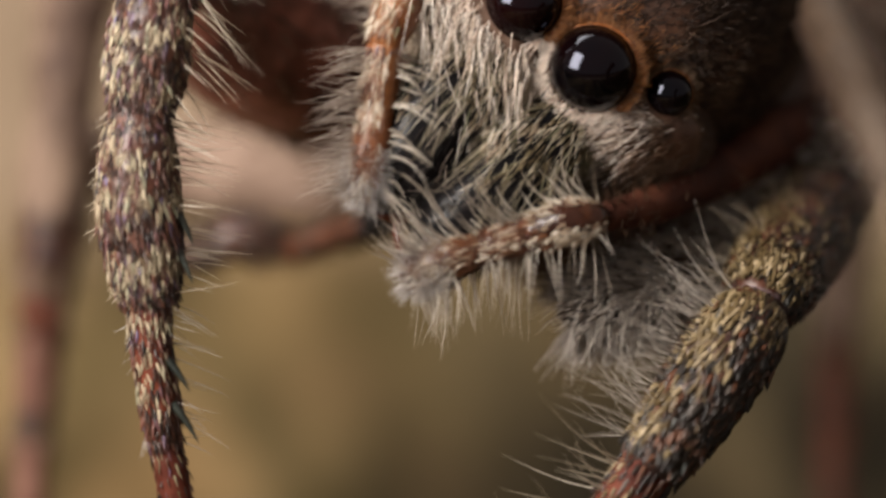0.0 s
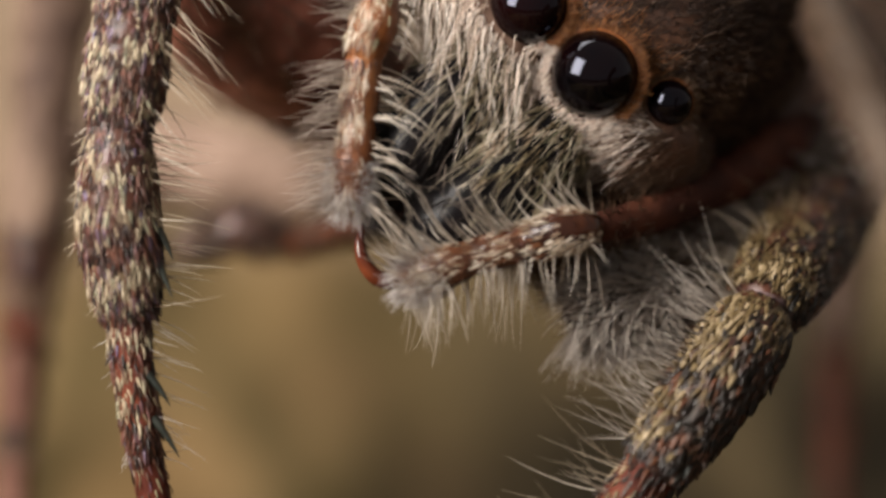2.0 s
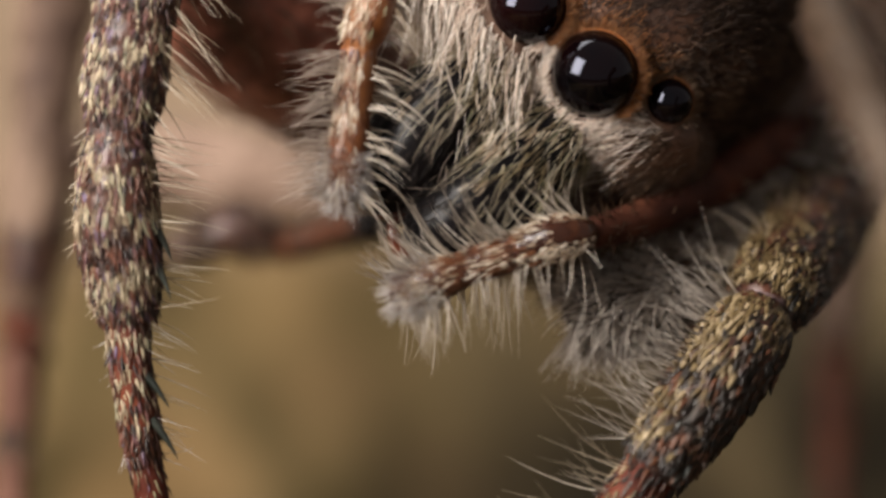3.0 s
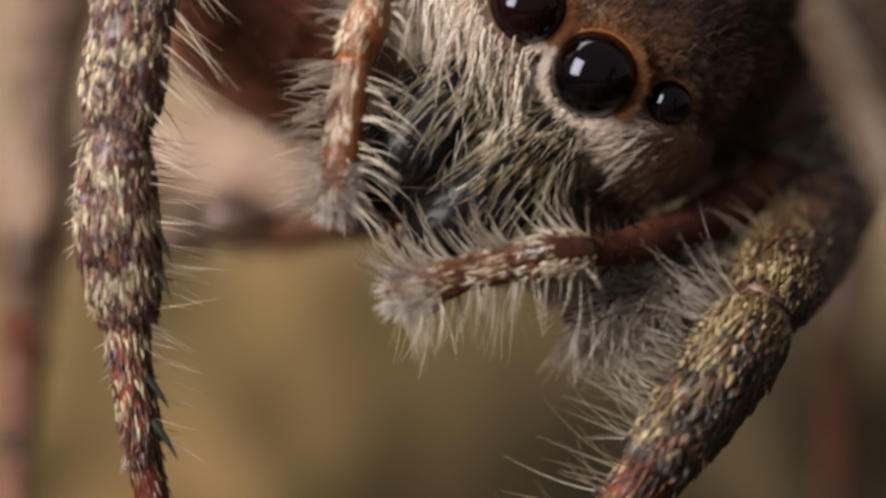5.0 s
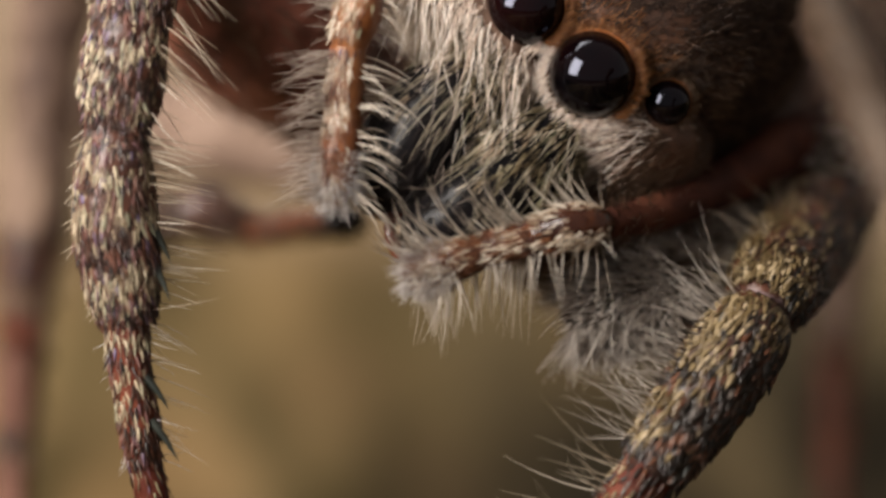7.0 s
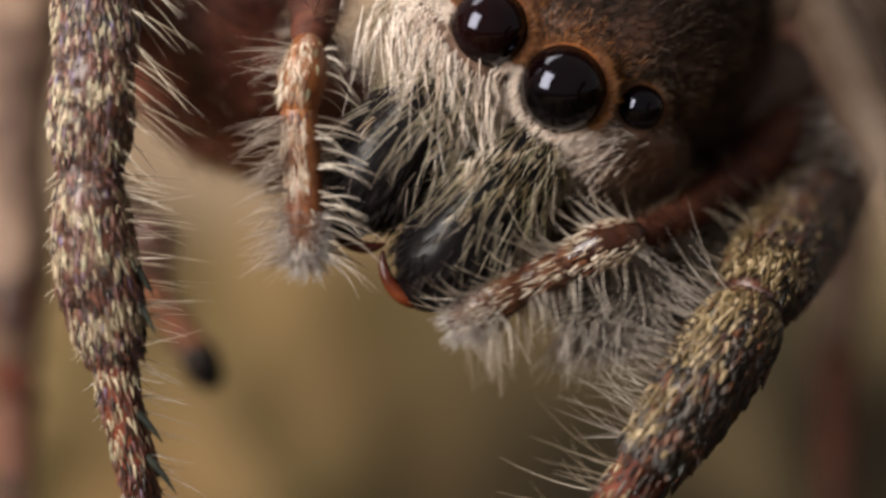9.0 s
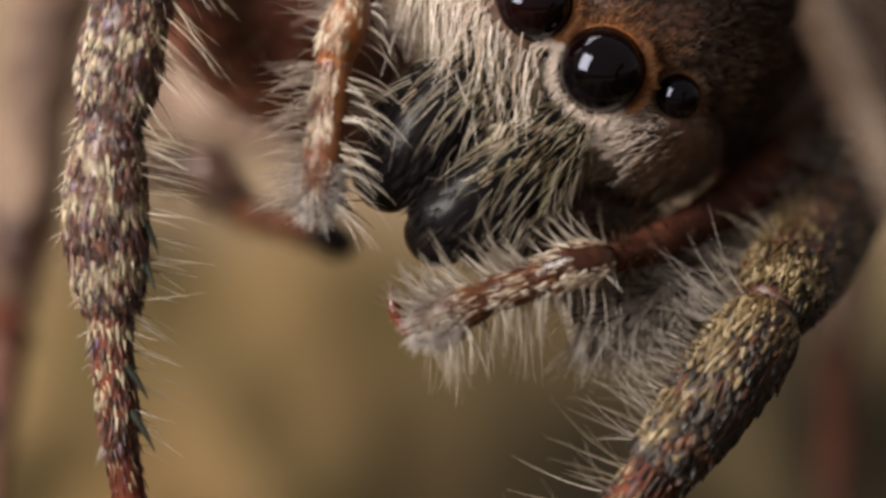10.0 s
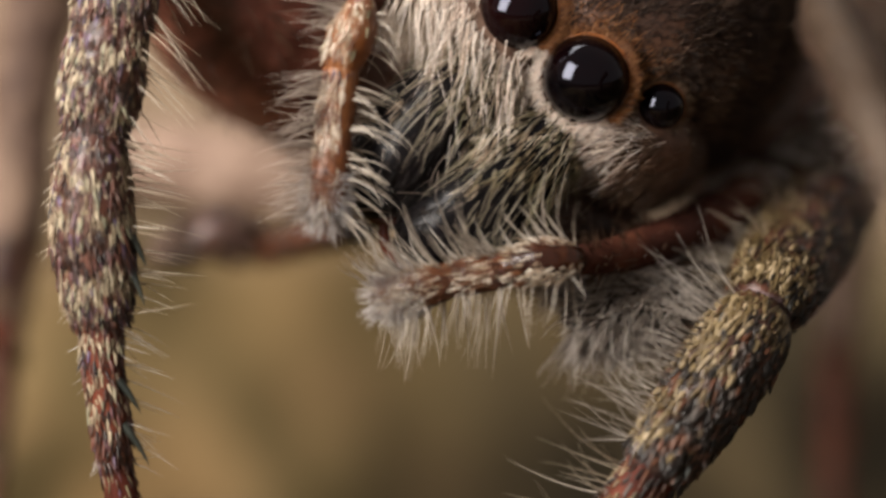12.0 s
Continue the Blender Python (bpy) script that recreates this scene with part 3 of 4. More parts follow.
# jaws
def chelicera(knots, fang_knots, label):
    limb = Limb(knots, 34, 30, 0.012, 5)
    jaw = part("chelicera", limb.mesh("chelicera", BLACK), spider, label)
    fang = part("fang", Limb(fang_knots, 18, 14, 0.0, 2).mesh("fang", FANG), jaw, "curved red-brown fang")
    # long arched hairs in loose tufts, a few bright scales, otherwise bare glossy shell
    root, out, along, w, s = limb.roots(64, 0.10, 0.54, 1.4)
    strands("jaw_hair", jaw, OLIVE_HAIR, root, out * 0.34 + along * 0.9 + 0.10 * rng.standard_normal(root.shape), rng.uniform(0.2, 0.5, len(root)), 0.0042, bend=(0.12, 0.12, -0.3), curl=0.3, clump=3, steps=7, blunt=0.04, label="long pale hair of the jaw")
    root, out, along, w, s = limb.roots(24, 0.05, 0.7, 1.5)
    strands("jaw_hair", jaw, BROWN_GREY, root, out * 0.4 + along * 0.9 + 0.2 * rng.standard_normal(root.shape), rng.uniform(0.15, 0.34, len(root)), 0.0036, bend=(0.1, 0.1, -0.3), curl=0.4, steps=6, blunt=0.04, label="greyish brown hair of the jaw")
    root, out, along, w, s = limb.roots(420, 0.0, 0.62, 1.5)
    keep = (patches(root, 3.4) > 0.2) & (s < 0.55)
    root, out, along = root[keep], out[keep], along[keep]
    strands("jaw_scale_coat", jaw, IVORY, root, out * 0.22 + along, rng.uniform(0.07, 0.15, len(root)), 0.0085, 0.4, curl=0.3, belly=0.4, label="pale golden scales")
    root, out, along, w, s = limb.roots(640, 0.0, 0.55, 1.9)
    keep = s < 0.34 + 0.16 * patches(root, 2.6)
    root, out, along = root[keep], out[keep], along[keep]
    strands("jaw_down", jaw, GOLD, root, out * 0.35 + along + 0.2 * rng.standard_normal(root.shape), rng.uniform(0.10, 0.24, len(root)), 0.0058, curl=0.3, label="short olive hair at the jaw's root")
    root, out, along, w, s = limb.roots(500, 0.2, 0.85, 1.9)
    strands("jaw_down", jaw, BLACK_HAIR, root, out * 0.25 + along, rng.uniform(0.06, 0.14, len(root)), 0.005, curl=0.3, label="short black hair")
    return jaw, fang


jaw_one, fang_one = chelicera([(0.414, 0.4, 1.385, 0.246), (0.152, 0.24, 1.119, 0.327), (-0.126, 0.2, 0.895, 0.349), (-0.335, 0.22, 0.662, 0.345), (-0.510, 0.26, 0.545, 0.244)],
          [(-0.605, 0.24, 0.450, 0.056), (-0.555, 0.18, 0.345, 0.056), (-0.465, 0.15, 0.272, 0.048), (-0.370, 0.14, 0.245, 0.036), (-0.285, 0.15, 0.258, 0.013)], "glossy black jaw with pale hair")
def jaw_tuft(jaw, root, way, count):
    p = np.array(root) + rng.standard_normal((count, 3)) * np.array((0.05, 0.02, 0.05))
    strands("tuft", jaw, IVORY, p, np.array(way) + 0.2 * rng.standard_normal((count, 3)), rng.uniform(0.08, 0.15, count), 0.009, 0.4, curl=0.3, belly=0.4, label="bright tuft of ivory scales")


jaw_two, fang_two = chelicera([(0.825, 0.4, 0.843, 0.276), (0.543, 0.24, 0.543, 0.357), (0.29, 0.18, 0.282, 0.357), (0.055, 0.18, 0.088, 0.318), (-0.022, 0.22, -0.008, 0.228)],
          [(-0.050, 0.20, -0.135, 0.056), (-0.165, 0.15, -0.118, 0.056), (-0.258, 0.13, -0.030, 0.049), (-0.302, 0.14, 0.095, 0.037), (-0.300, 0.16, 0.210, 0.013)], "glossy black jaw with pale hair")
jaw_tuft(jaw_two, (0.40, -0.12, 0.68), (-0.5, -0.3, -0.75), 26)


# limbs
def scales(parent, limb, count, length=0.09, width=0.0165, share=0.5, lift=0.22, spread=math.pi, low=0.0, high=1.0, bands=0.0, middle=0.0, lit_left=0.0, chance=0.18, bare=0.0, pale=None, dark=None, rings=()):
    root, out, along, w, s = limb.roots(count, low, high, spread, middle, True)
    # pale scales gather on the left, painting a lit and a shaded side
    tone = 0.6 * patches(root, 6.5) + 0.4 * patches(root, 2.2) + chance * rng.standard_normal(count) + bands * np.sin(s * 9.0) + lit_left * np.sin(w) - bare * ((s < 0.09) | (s > 0.92))
    for at, wide, amount in rings:  # rings of one colour round the limb
        tone += amount * np.exp(-((s - at) / wide) ** 2)
    gold = tone > np.quantile(tone, 1 - share)
    for mask, mat, name, label in ((gold, pale or GOLD, "pale_scale_coat", "golden cream scales"), (~gold, dark or DARK, "dark_scale_coat", "dark purple-brown scales")):
        k = int(mask.sum())
        if k > 3:
            strands(name, parent, mat, root[mask], out[mask] * lift + along[mask] + 0.13 * rng.standard_normal((k, 3)), length * rng.uniform(0.7, 1.4, k), width * rng.uniform(0.7, 1.2, k), 0.3,
                    bend=-out[mask] * 0.12, curl=0.25, steps=4, sides=4, belly=0.3, blunt=0.06, label=label)


def bristles(parent, limb, count, length, middle, spread, mat=None, lean=0.5, bend=(0, 0, 0), low=0.0, high=1.0, width=0.0048, label="long fine pale bristles", name="bristles", curl=0.2):
    root, out, along, w, s = limb.roots(count, low, high, spread, middle)
    return strands(name, parent, mat or PALE, root, out + along * lean + 0.14 * rng.standard_normal(root.shape), length * rng.uniform(0.6, 1.2, count), width, bend=bend, curl=curl, steps=6, label=label)


def segment(name, knots, mat, parent, label="", rings=26, seed=0):
    limb = Limb(knots, rings, 22, 0.03, seed)
    return part(name, limb.mesh(name, mat), parent, label), limb


RIGHT, LEFT = -math.pi / 2, math.pi / 2  # angles round a limb that runs down


def front_leg_one():
    leg, top = segment("leg", [(-1.864, 0.45, 2.88, 0.314), (-1.94, 0.22, 2.234, 0.305), (-1.994, 0.1, 1.783, 0.282), (-2.015, 0.06, 1.559, 0.252)], SHELL, spider, "banded front leg with golden scales and bristles", seed=1)
    patella, a = segment("patella", [(-2.014, 0.05, 1.552, 0.237), (-2.057, 0.0, 1.298, 0.266), (-2.086, 0.0, 1.039, 0.259), (-2.108, 0.0, 0.847, 0.192)], SHELL, leg, seed=2)
    tibia, b = segment("tibia", [(-2.116, 0.0, 0.795, 0.192), (-2.134, 0.0, 0.559, 0.244), (-2.123, 0.0, 0.152, 0.274), (-2.086, 0.0, -0.218, 0.229), (-2.064, 0.0, -0.411, 0.17)], SHELL, leg, seed=3)
    meta, c = segment("metatarsus", [(-2.06, 0.0, -0.462, 0.141), (-2.042, 0.0, -0.736, 0.133), (-1.987, 0.02, -1.106, 0.126), (-1.955, 0.05, -1.374, 0.1)], SHELL_RED, leg, "dark red metatarsus with sparse scales", seed=4)
    tarsus, d = segment("tarsus", [(-1.948, 0.06, -1.411, 0.1), (-1.883, 0.1, -1.702, 0.108), (-1.815, 0.25, -2.377, 0.1), (-1.792, 0.6, -3.332, 0.082)], SHELL_RED, leg, "slender orange-red foot", seed=5)
    scales(leg, top, 1700, 0.09, 0.0150, share=0.29, lit_left=0.08, chance=0.30, lift=0.13, bare=0.6, pale=CREAM_SCALE)
    scales(patella, a, 1600, 0.09, 0.0150, share=0.29, lit_left=0.08, chance=0.30, lift=0.13, bare=0.6, pale=CREAM_SCALE)
    scales(tibia, b, 2400, 0.09, 0.0150, share=0.33, lit_left=0.08, chance=0.30, lift=0.13, bare=0.6, pale=CREAM_SCALE, rings=((0.60, 0.055, -0.8), (0.46, 0.04, 0.35), (0.72, 0.05, 0.12)))
    scales(meta, c, 560, 0.09, 0.0135, share=0.26, lit_left=0.1, lift=0.1, bare=0.3, pale=CREAM_SCALE, rings=((0.14, 0.06, 1.4), (0.48, 0.09, 0.1), (0.86, 0.07, -0.9)))
    scales(tarsus, d, 170, length=0.08, width=0.009, share=0.25)
    bristles(leg, top, 18, 0.50, -1.35, 0.5, lean=0.75, bend=(0.05, 0, -0.25), low=0.35)
    bristles(patella, a, 16, 0.46, -1.4, 0.5, lean=0.6, bend=(0, 0, -0.3))
    bristles(tibia, b, 46, 0.42, -1.45, 0.4, lean=0.2, bend=(0, 0, -0.1))
    bristles(tibia, b, 14, 0.13, 1.5, 0.5, lean=0.8)
    bristles(meta, c, 26, 0.32, -1.45, 0.5, GREY, lean=0.45, width=0.003, curl=0.35)
    bristles(meta, c, 10, 0.13, 1.45, 0.6, GREY, lean=0.9, width=0.003)
    for root, tip in (((-1.935, -0.08, -0.823), (-1.767, -0.12, -1.0)), ((-1.899, -0.06, -1.112), (-1.705, -0.1, -1.332)), ((-1.875, -0.1, -0.085), (-1.755, -0.14, -0.291)), ((-1.86, -0.1, 0.122), (-1.749, -0.12, -0.055))):
        r, t = np.array(root), np.array(tip)
        strands("spine", leg, SPINE, r[None], (t - r)[None], np.linalg.norm(t - r), 0.030, 0.8, bend=np.array((-0.1, 0, -0.3)), curl=0.0, steps=8, sides=8, blunt=0.05, label="stout black spine")
    return leg


def front_leg_two():
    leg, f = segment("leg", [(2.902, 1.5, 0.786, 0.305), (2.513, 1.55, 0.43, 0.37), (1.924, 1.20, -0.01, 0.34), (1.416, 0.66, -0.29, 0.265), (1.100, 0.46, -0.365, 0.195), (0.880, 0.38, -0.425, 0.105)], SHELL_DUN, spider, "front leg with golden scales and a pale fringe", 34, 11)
    patella, a = segment("patella", [(2.898, 1.95, 0.66, 0.27), (2.622, 1.5, 0.348, 0.336), (2.393, 0.92, 0.004, 0.332), (2.215, 0.45, -0.235, 0.300), (2.135, 0.32, -0.345, 0.225)], SHELL, leg, seed=12)
    tibia, b = segment("tibia", [(2.085, 0.22, -0.452, 0.205), (2.030, 0.14, -0.530, 0.268), (1.895, 0.05, -0.715, 0.292), (1.63, -0.04, -1.087, 0.273), (1.406, -0.1, -1.391, 0.214)], SHELL, leg, seed=13)
    meta, c = segment("metatarsus", [(1.358, -0.1, -1.458, 0.192), (1.129, -0.12, -1.767, 0.177), (0.798, -0.05, -2.287, 0.155), (0.651, 0.0, -2.549, 0.118)], SHELL_RED, leg, "red-brown metatarsus", seed=14)
    tarsus, d = segment("tarsus", [(0.636, 0.0, -2.578, 0.111), (0.505, 0.15, -2.854, 0.111), (0.397, 0.6, -3.332, 0.082)], SHELL_RED, leg, seed=15)
    segment("joint_membrane", [(2.20, 0.42, -0.26, 0.20), (2.11, 0.28, -0.40, 0.205), (2.06, 0.18, -0.48, 0.20)], SHELL_LILAC, leg, "bare lilac membrane of the knee", seed=16)
    # the leg's shaded right side is put into its scale colours
    scales(patella, a, 2300, share=0.54, length=0.095, lit_left=0.3, width=0.024, lift=0.10, high=0.97, pale=OLIVE_SHADED, dark=UMBER)
    scales(tibia, b, 1900, length=0.095, width=0.027, lit_left=0.4, share=0.36, rings=((0.03, 0.035, -0.8), (0.16, 0.08, 0.5), (0.97, 0.05, -0.5)), lift=0.16, chance=0.14, pale=OLIVE_SHADED, dark=UMBER)
    scales(meta, c, 340, length=0.10, width=0.018, share=0.4, lift=0.12, pale=OLIVE_SHADED, dark=UMBER)
    for u in (0.46, 0.54, 0.60, 0.68):  # dark stubs along the tibia's edge
        root, out, along, w, s = b.roots(7, u - 0.02, u + 0.03, 0.25, 1.35)
        strands("stub_hair", leg, UMBER, root, out * 0.8 + along * 0.5, rng.uniform(0.06, 0.12, len(root)), 0.010, 0.5, curl=0.3, label="short black spines")
    bristles(tibia, b, 130, 0.38, 1.5, 0.5, PALE_GREY, lean=0.3, bend=(-0.15, 0, 0.5), curl=1.0, width=0.0042)
    bristles(meta, c, 40, 0.40, 1.5, 0.5, lean=0.4, bend=(-0.1, 0, 0.8), curl=0.9)
    bristles(patella, a, 50, 0.36, 1.5, 0.6, lean=0.3, bend=(-0.2, 0, 0.0), curl=0.5)
    # dark hairs stand in for the shaded gaps between the pale ones
    for count, hair, label in ((1500, PALE_GREY, "dense pale grey hair"), (420, UMBER_HAIR, "dark brown hair imitating shaded gaps in the grey")):
        root, out, along, w, s = f.roots(count, 0.26, 1.0, 2.3, 0.0)
        strands("femur_fringe", leg, hair, root, out * 0.5 + np.array((-0.75, -0.35, -0.25)) + 0.2 * rng.standard_normal(root.shape), rng.uniform(0.14, 0.35, len(root)), 0.0060, bend=(0.0, 0, -0.4), curl=0.6, steps=6, clump=24, label=label)
    root, out, along, w, s = f.roots(850, 0.0, 0.8, 2.4, 0.3)
    strands("femur_hair", leg, GREY, root, out * 0.5 + np.array((-0.7, -0.1, -0.1)) + 0.2 * rng.standard_normal(root.shape), rng.uniform(0.12, 0.30, len(root)), 0.0065, curl=0.3, clump=14, label="grey hair of the thigh")
    root, out, along, w, s = f.roots(520, 0.35, 1.0, 1.3, -1.2)
    strands("under_fringe", leg, PALE_GREY, root, out * 0.4 + np.array((-0.35, 0.1, -0.8)) + 0.3 * rng.standard_normal(root.shape), rng.uniform(0.15, 0.34, len(root)), 0.0055, curl=0.35, steps=5, label="hanging pale fringe")
    return leg


def pedipalp(parts, label, seed, side, knee_shell, combs):
    names = ("femur", "patella", "tibia", "tarsus")
    rusty = knee_shell is SHELL_RUST
    shells = (SHELL_FEMUR, knee_shell, SHELL_RUST if rusty else SHELL_PALP, SHELL_RUST if rusty else SHELL_PALP)
    palp, limbs = None, []
    for name, knots, shell in zip(names, parts, shells):
        limb = Limb(knots, 22, 20, 0.03, seed)
        ob = part("pedipalp" if palp is None else name, limb.mesh(name, shell), palp or spider, label if palp is None else "")
        palp = palp or ob
        limbs.append(limb)
    femur, patella, tibia, tarsus = limbs
    # gold tufts at the far ends of the upper segments, sparse ivory scales on the foot
    scales(palp, patella, 70 if rusty else 26, 0.085, 0.010, 0.75, 0.2, 1.0, low=0.25 if rusty else 0.66, middle=side, pale=IVORY, dark=RUST)
    for edge in (0.95, -0.95):  # golden margins beside the bare dark middle
        scales(palp, patella, 20 if rusty else 60, 0.085, 0.009, 0.85, 0.3, 0.45, middle=side + edge, pale=None if rusty else IVORY, dark=RUST)
    scales(palp, tibia, 30, 0.07, 0.012, 0.0, 0.15, 1.4, high=0.14, middle=side)
    scales(palp, tibia, 160 if rusty else 60, 0.095, 0.0070, 0.6, 0.2, 1.0, low=0.12, middle=side, pale=IVORY, dark=RUST)
    scales(palp, tarsus, 200 if rusty else 170, 0.09, 0.0060, 0.5, 0.32, 1.1, pale=IVORY, dark=RUST, middle=side, high=0.97)
    for middle, hair, amount, size, width, lean, droop, curl, words in combs:
        for limb, k, reach in ((patella, 44, 0.29), (tibia, 90, 0.36), (tarsus, 140, 0.30)):
            root, out, along, w, s = limb.roots(int(k * amount), 0.05, 1.0, 0.7, middle)
            strands("fringe", palp, hair, root, out + along * lean + 0.18 * rng.standard_normal(root.shape), size * reach * rng.uniform(0.45, 1.2, len(root)), width, bend=along * droop - out * 0.3 * droop, curl=curl, blunt=0.04, steps=6, label=words)
    # a soft round brush about the tip
    root, out, along, w, s = tarsus.roots(1700, 0.30, 1.0)
    cap = (s > 0.9) & (rng.uniform(0, 1, 1700) < 0.75)
    root = root - out * (cap * tarsus.r[-1] * (1 - np.sqrt(rng.uniform(0, 1, 1700))))[:, None] + along * (cap * 0.04)[:, None]
    core = tarsus.c[int(tarsus.rings * 0.66)]
    strands("tip_brush", palp, BLUE_GREY, root, unit(root - core) * (0.3 + 0.7 * s)[:, None] + out * (0.8 - 0.6 * s)[:, None] + 0.3 * along + 0.22 * rng.standard_normal(root.shape), (0.04 + 0.11 * s ** 2) * rng.uniform(0.5, 1.15, len(root)), 0.0022, curl=0.25, label="soft grey brush at the tip")
    root, out, along, w, s = femur.roots(160, 0.4, 1.0)
    strands("femur_hair", palp, BROWN, root, out * 0.6 + along * 0.6 + 0.2 * rng.standard_normal(root.shape), rng.uniform(0.08, 0.24, len(root)), 0.005, label="short brown hair")
    return palp


palp_one = pedipalp(([(-0.120, 1.7, 2.58, 0.225), (-0.260, 0.95, 2.13, 0.205), (-0.395, 0.06, 1.750, 0.130)], [(-0.421, -0.06, 1.688, 0.096), (-0.443, -0.12, 1.612, 0.133), (-0.487, -0.14, 1.493, 0.155), (-0.553, -0.15, 1.316, 0.122)],
                     [(-0.568, -0.15, 1.265, 0.118), (-0.597, -0.15, 1.073, 0.125), (-0.623, -0.15, 0.874, 0.111)], [(-0.63, -0.15, 0.837, 0.114), (-0.668, -0.13, 0.600, 0.138), (-0.697, -0.11, 0.420, 0.125), (-0.712, -0.1, 0.320, 0.08)]), "orange-brown feeler with a pale hair fringe", 21, 0.75, SHELL_RUST,
                    ((1.5, BROWN_GREY, 0.85, 1.05, 0.0042, 0.15, 0.3, 0.5, "soft greyish brown fringe"), (-1.45, FRINGE, 0.23, 1.3, 0.0086, 0.02, 0.75, 0.25, "fringe of long curved pale hair")))
palp_two = pedipalp(([(2.321, 1.50, 0.860, 0.230), (1.800, 0.84, 0.480, 0.170), (1.345, 0.36, 0.205, 0.130), (1.035, 0.04, 0.085, 0.100)], [(0.976, -0.06, 0.074, 0.096), (0.902, -0.12, 0.053, 0.140), (0.768, -0.15, 0.013, 0.155), (0.569, -0.15, -0.066, 0.118)],
                     [(0.530, -0.15, -0.079, 0.118), (0.390, -0.15, -0.140, 0.129), (0.221, -0.15, -0.209, 0.114)], [(0.191, -0.15, -0.225, 0.122), (0.013, -0.15, -0.313, 0.150), (-0.122, -0.13, -0.383, 0.135), (-0.203, -0.12, -0.425, 0.085)]), "orange-brown feeler with a pale hair fringe", 22, 0.2, SHELL_AMBER,
                    ((1.5, FRINGE, 0.48, 1.3, 0.0078, 0.75, -0.45, 0.4, "fringe of long curved pale hair"), (-1.5, FRINGE, 0.44, 1.3, 0.0042, 0.2, 0.15, 0.4, "hanging fringe of fine pale hair")))
leg_one = front_leg_one()
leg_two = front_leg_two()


def soft_hair(parent, limb, count, mat, length=0.25, label="short hair"):
    root, out, along, w, s = limb.roots(count)
    strands("hair", parent, mat, root, out * 0.5 + along + 0.2 * rng.standard_normal(root.shape), length * rng.uniform(0.5, 1.2, count), 0.009, curl=0.2, label=label)


def thigh():
    leg, f = segment("leg_base", [(-2.015, 0.9, 2.645, 0.453), (-1.536, 1.25, 1.943, 0.627), (-1.087, 1.55, 1.458, 0.631), (-0.555, 1.9, 1.083, 0.463), (-0.093, 2.1, 0.817, 0.348)], SHELL_MAROON, spider, "thick dark maroon thigh of a front leg", 30, 31)
    soft_hair(leg, f, 700, BROWN, 0.2)
    bristles(leg, f, 160, 0.45, -1.4, 0.9, CREAM, lean=0.2, low=0.3)
    return leg


def rear_leg(parts, label, hair, seed):
    """A leg further back, seen soft: (name, knots, shell) for each segment."""
    leg = None
    for i, (name, knots, shell) in enumerate(parts):
        ob, limb = segment("leg" if leg is None else name, knots, shell, leg or spider, label if leg is None else "", seed=seed + i)
        leg = leg or ob
        if hair:
            soft_hair(leg, limb, 40 if hair is TAWNY else 120, BLACK_HAIR if name == "claw_tuft" else hair, 0.06 if name == "claw_tuft" else 0.16)
    return leg


thigh()
leg_far = rear_leg((("patella", [(-2.475, 2.5, 2.659, 0.312), (-2.603, 2.7, 1.964, 0.294), (-2.727, 2.8, 1.418, 0.259), (-2.766, 2.8, 0.986, 0.228)], SHELL_LEG),
                    ("tibia", [(-2.766, 2.8, 0.947, 0.212), (-2.798, 2.8, 0.593, 0.244), (-2.837, 2.8, 0.161, 0.244)], SHELL_LEG),
                    ("tibia_band", [(-2.841, 2.8, 0.122, 0.24), (-2.86, 2.8, -0.035, 0.228), (-2.88, 2.8, -0.193, 0.212)], SHELL),
                    ("tibia_tip", [(-2.884, 2.8, -0.232, 0.208), (-2.892, 2.8, -0.31, 0.196), (-2.9, 2.8, -0.409, 0.181)], SHELL_TAN),
                    ("metatarsus", [(-2.908, 2.8, -0.468, 0.173), (-2.919, 2.8, -0.585, 0.173), (-2.931, 2.8, -0.684, 0.169)], SHELL_RED),
                    ("metatarsus_shaft", [(-2.935, 2.8, -0.711, 0.165), (-2.951, 2.8, -0.978, 0.157), (-2.97, 2.8, -1.234, 0.141)], SHELL_SALMON),
                    ("metatarsus_tip", [(-2.974, 2.8, -1.261, 0.141), (-2.978, 2.8, -1.352, 0.134), (-2.982, 2.8, -1.418, 0.122)], SHELL),
                    ("tarsus", [(-2.986, 2.8, -1.45, 0.126), (-3.002, 2.8, -1.921, 0.126), (-3.032, 2.9, -2.516, 0.118), (-3.054, 3.0, -2.837, 0.087)], SHELL_SALMON)), "tan and red banded walking leg", TAWNY, 41)
leg_groomed = rear_leg((("patella", [(-1.760, 2.0, -0.02, 0.11), (-1.650, 2.0, 0.03, 0.125), (-1.540, 2.0, 0.08, 0.12)], SHELL_LEG),
                        ("tibia", [(-1.520, 2.0, 0.085, 0.13), (-1.400, 2.0, 0.125, 0.165), (-1.280, 2.0, 0.115, 0.165), (-1.140, 2.0, 0.065, 0.12)], SHELL),
                        ("metatarsus", [(-1.120, 2.0, 0.06, 0.10), (-0.950, 2.0, 0.045, 0.09), (-0.720, 2.0, 0.12, 0.09), (-0.540, 2.0, 0.165, 0.095)], SHELL_SHANK),
                        ("claw_tuft", [(-0.587, 2.0, 0.151, 0.09), (-0.498, 2.0, 0.17, 0.125), (-0.402, 2.0, 0.189, 0.125), (-0.325, 2.0, 0.201, 0.09)], BLACK)), "red-brown leg with a black claw tuft, held to the jaws", BROWN, 51)
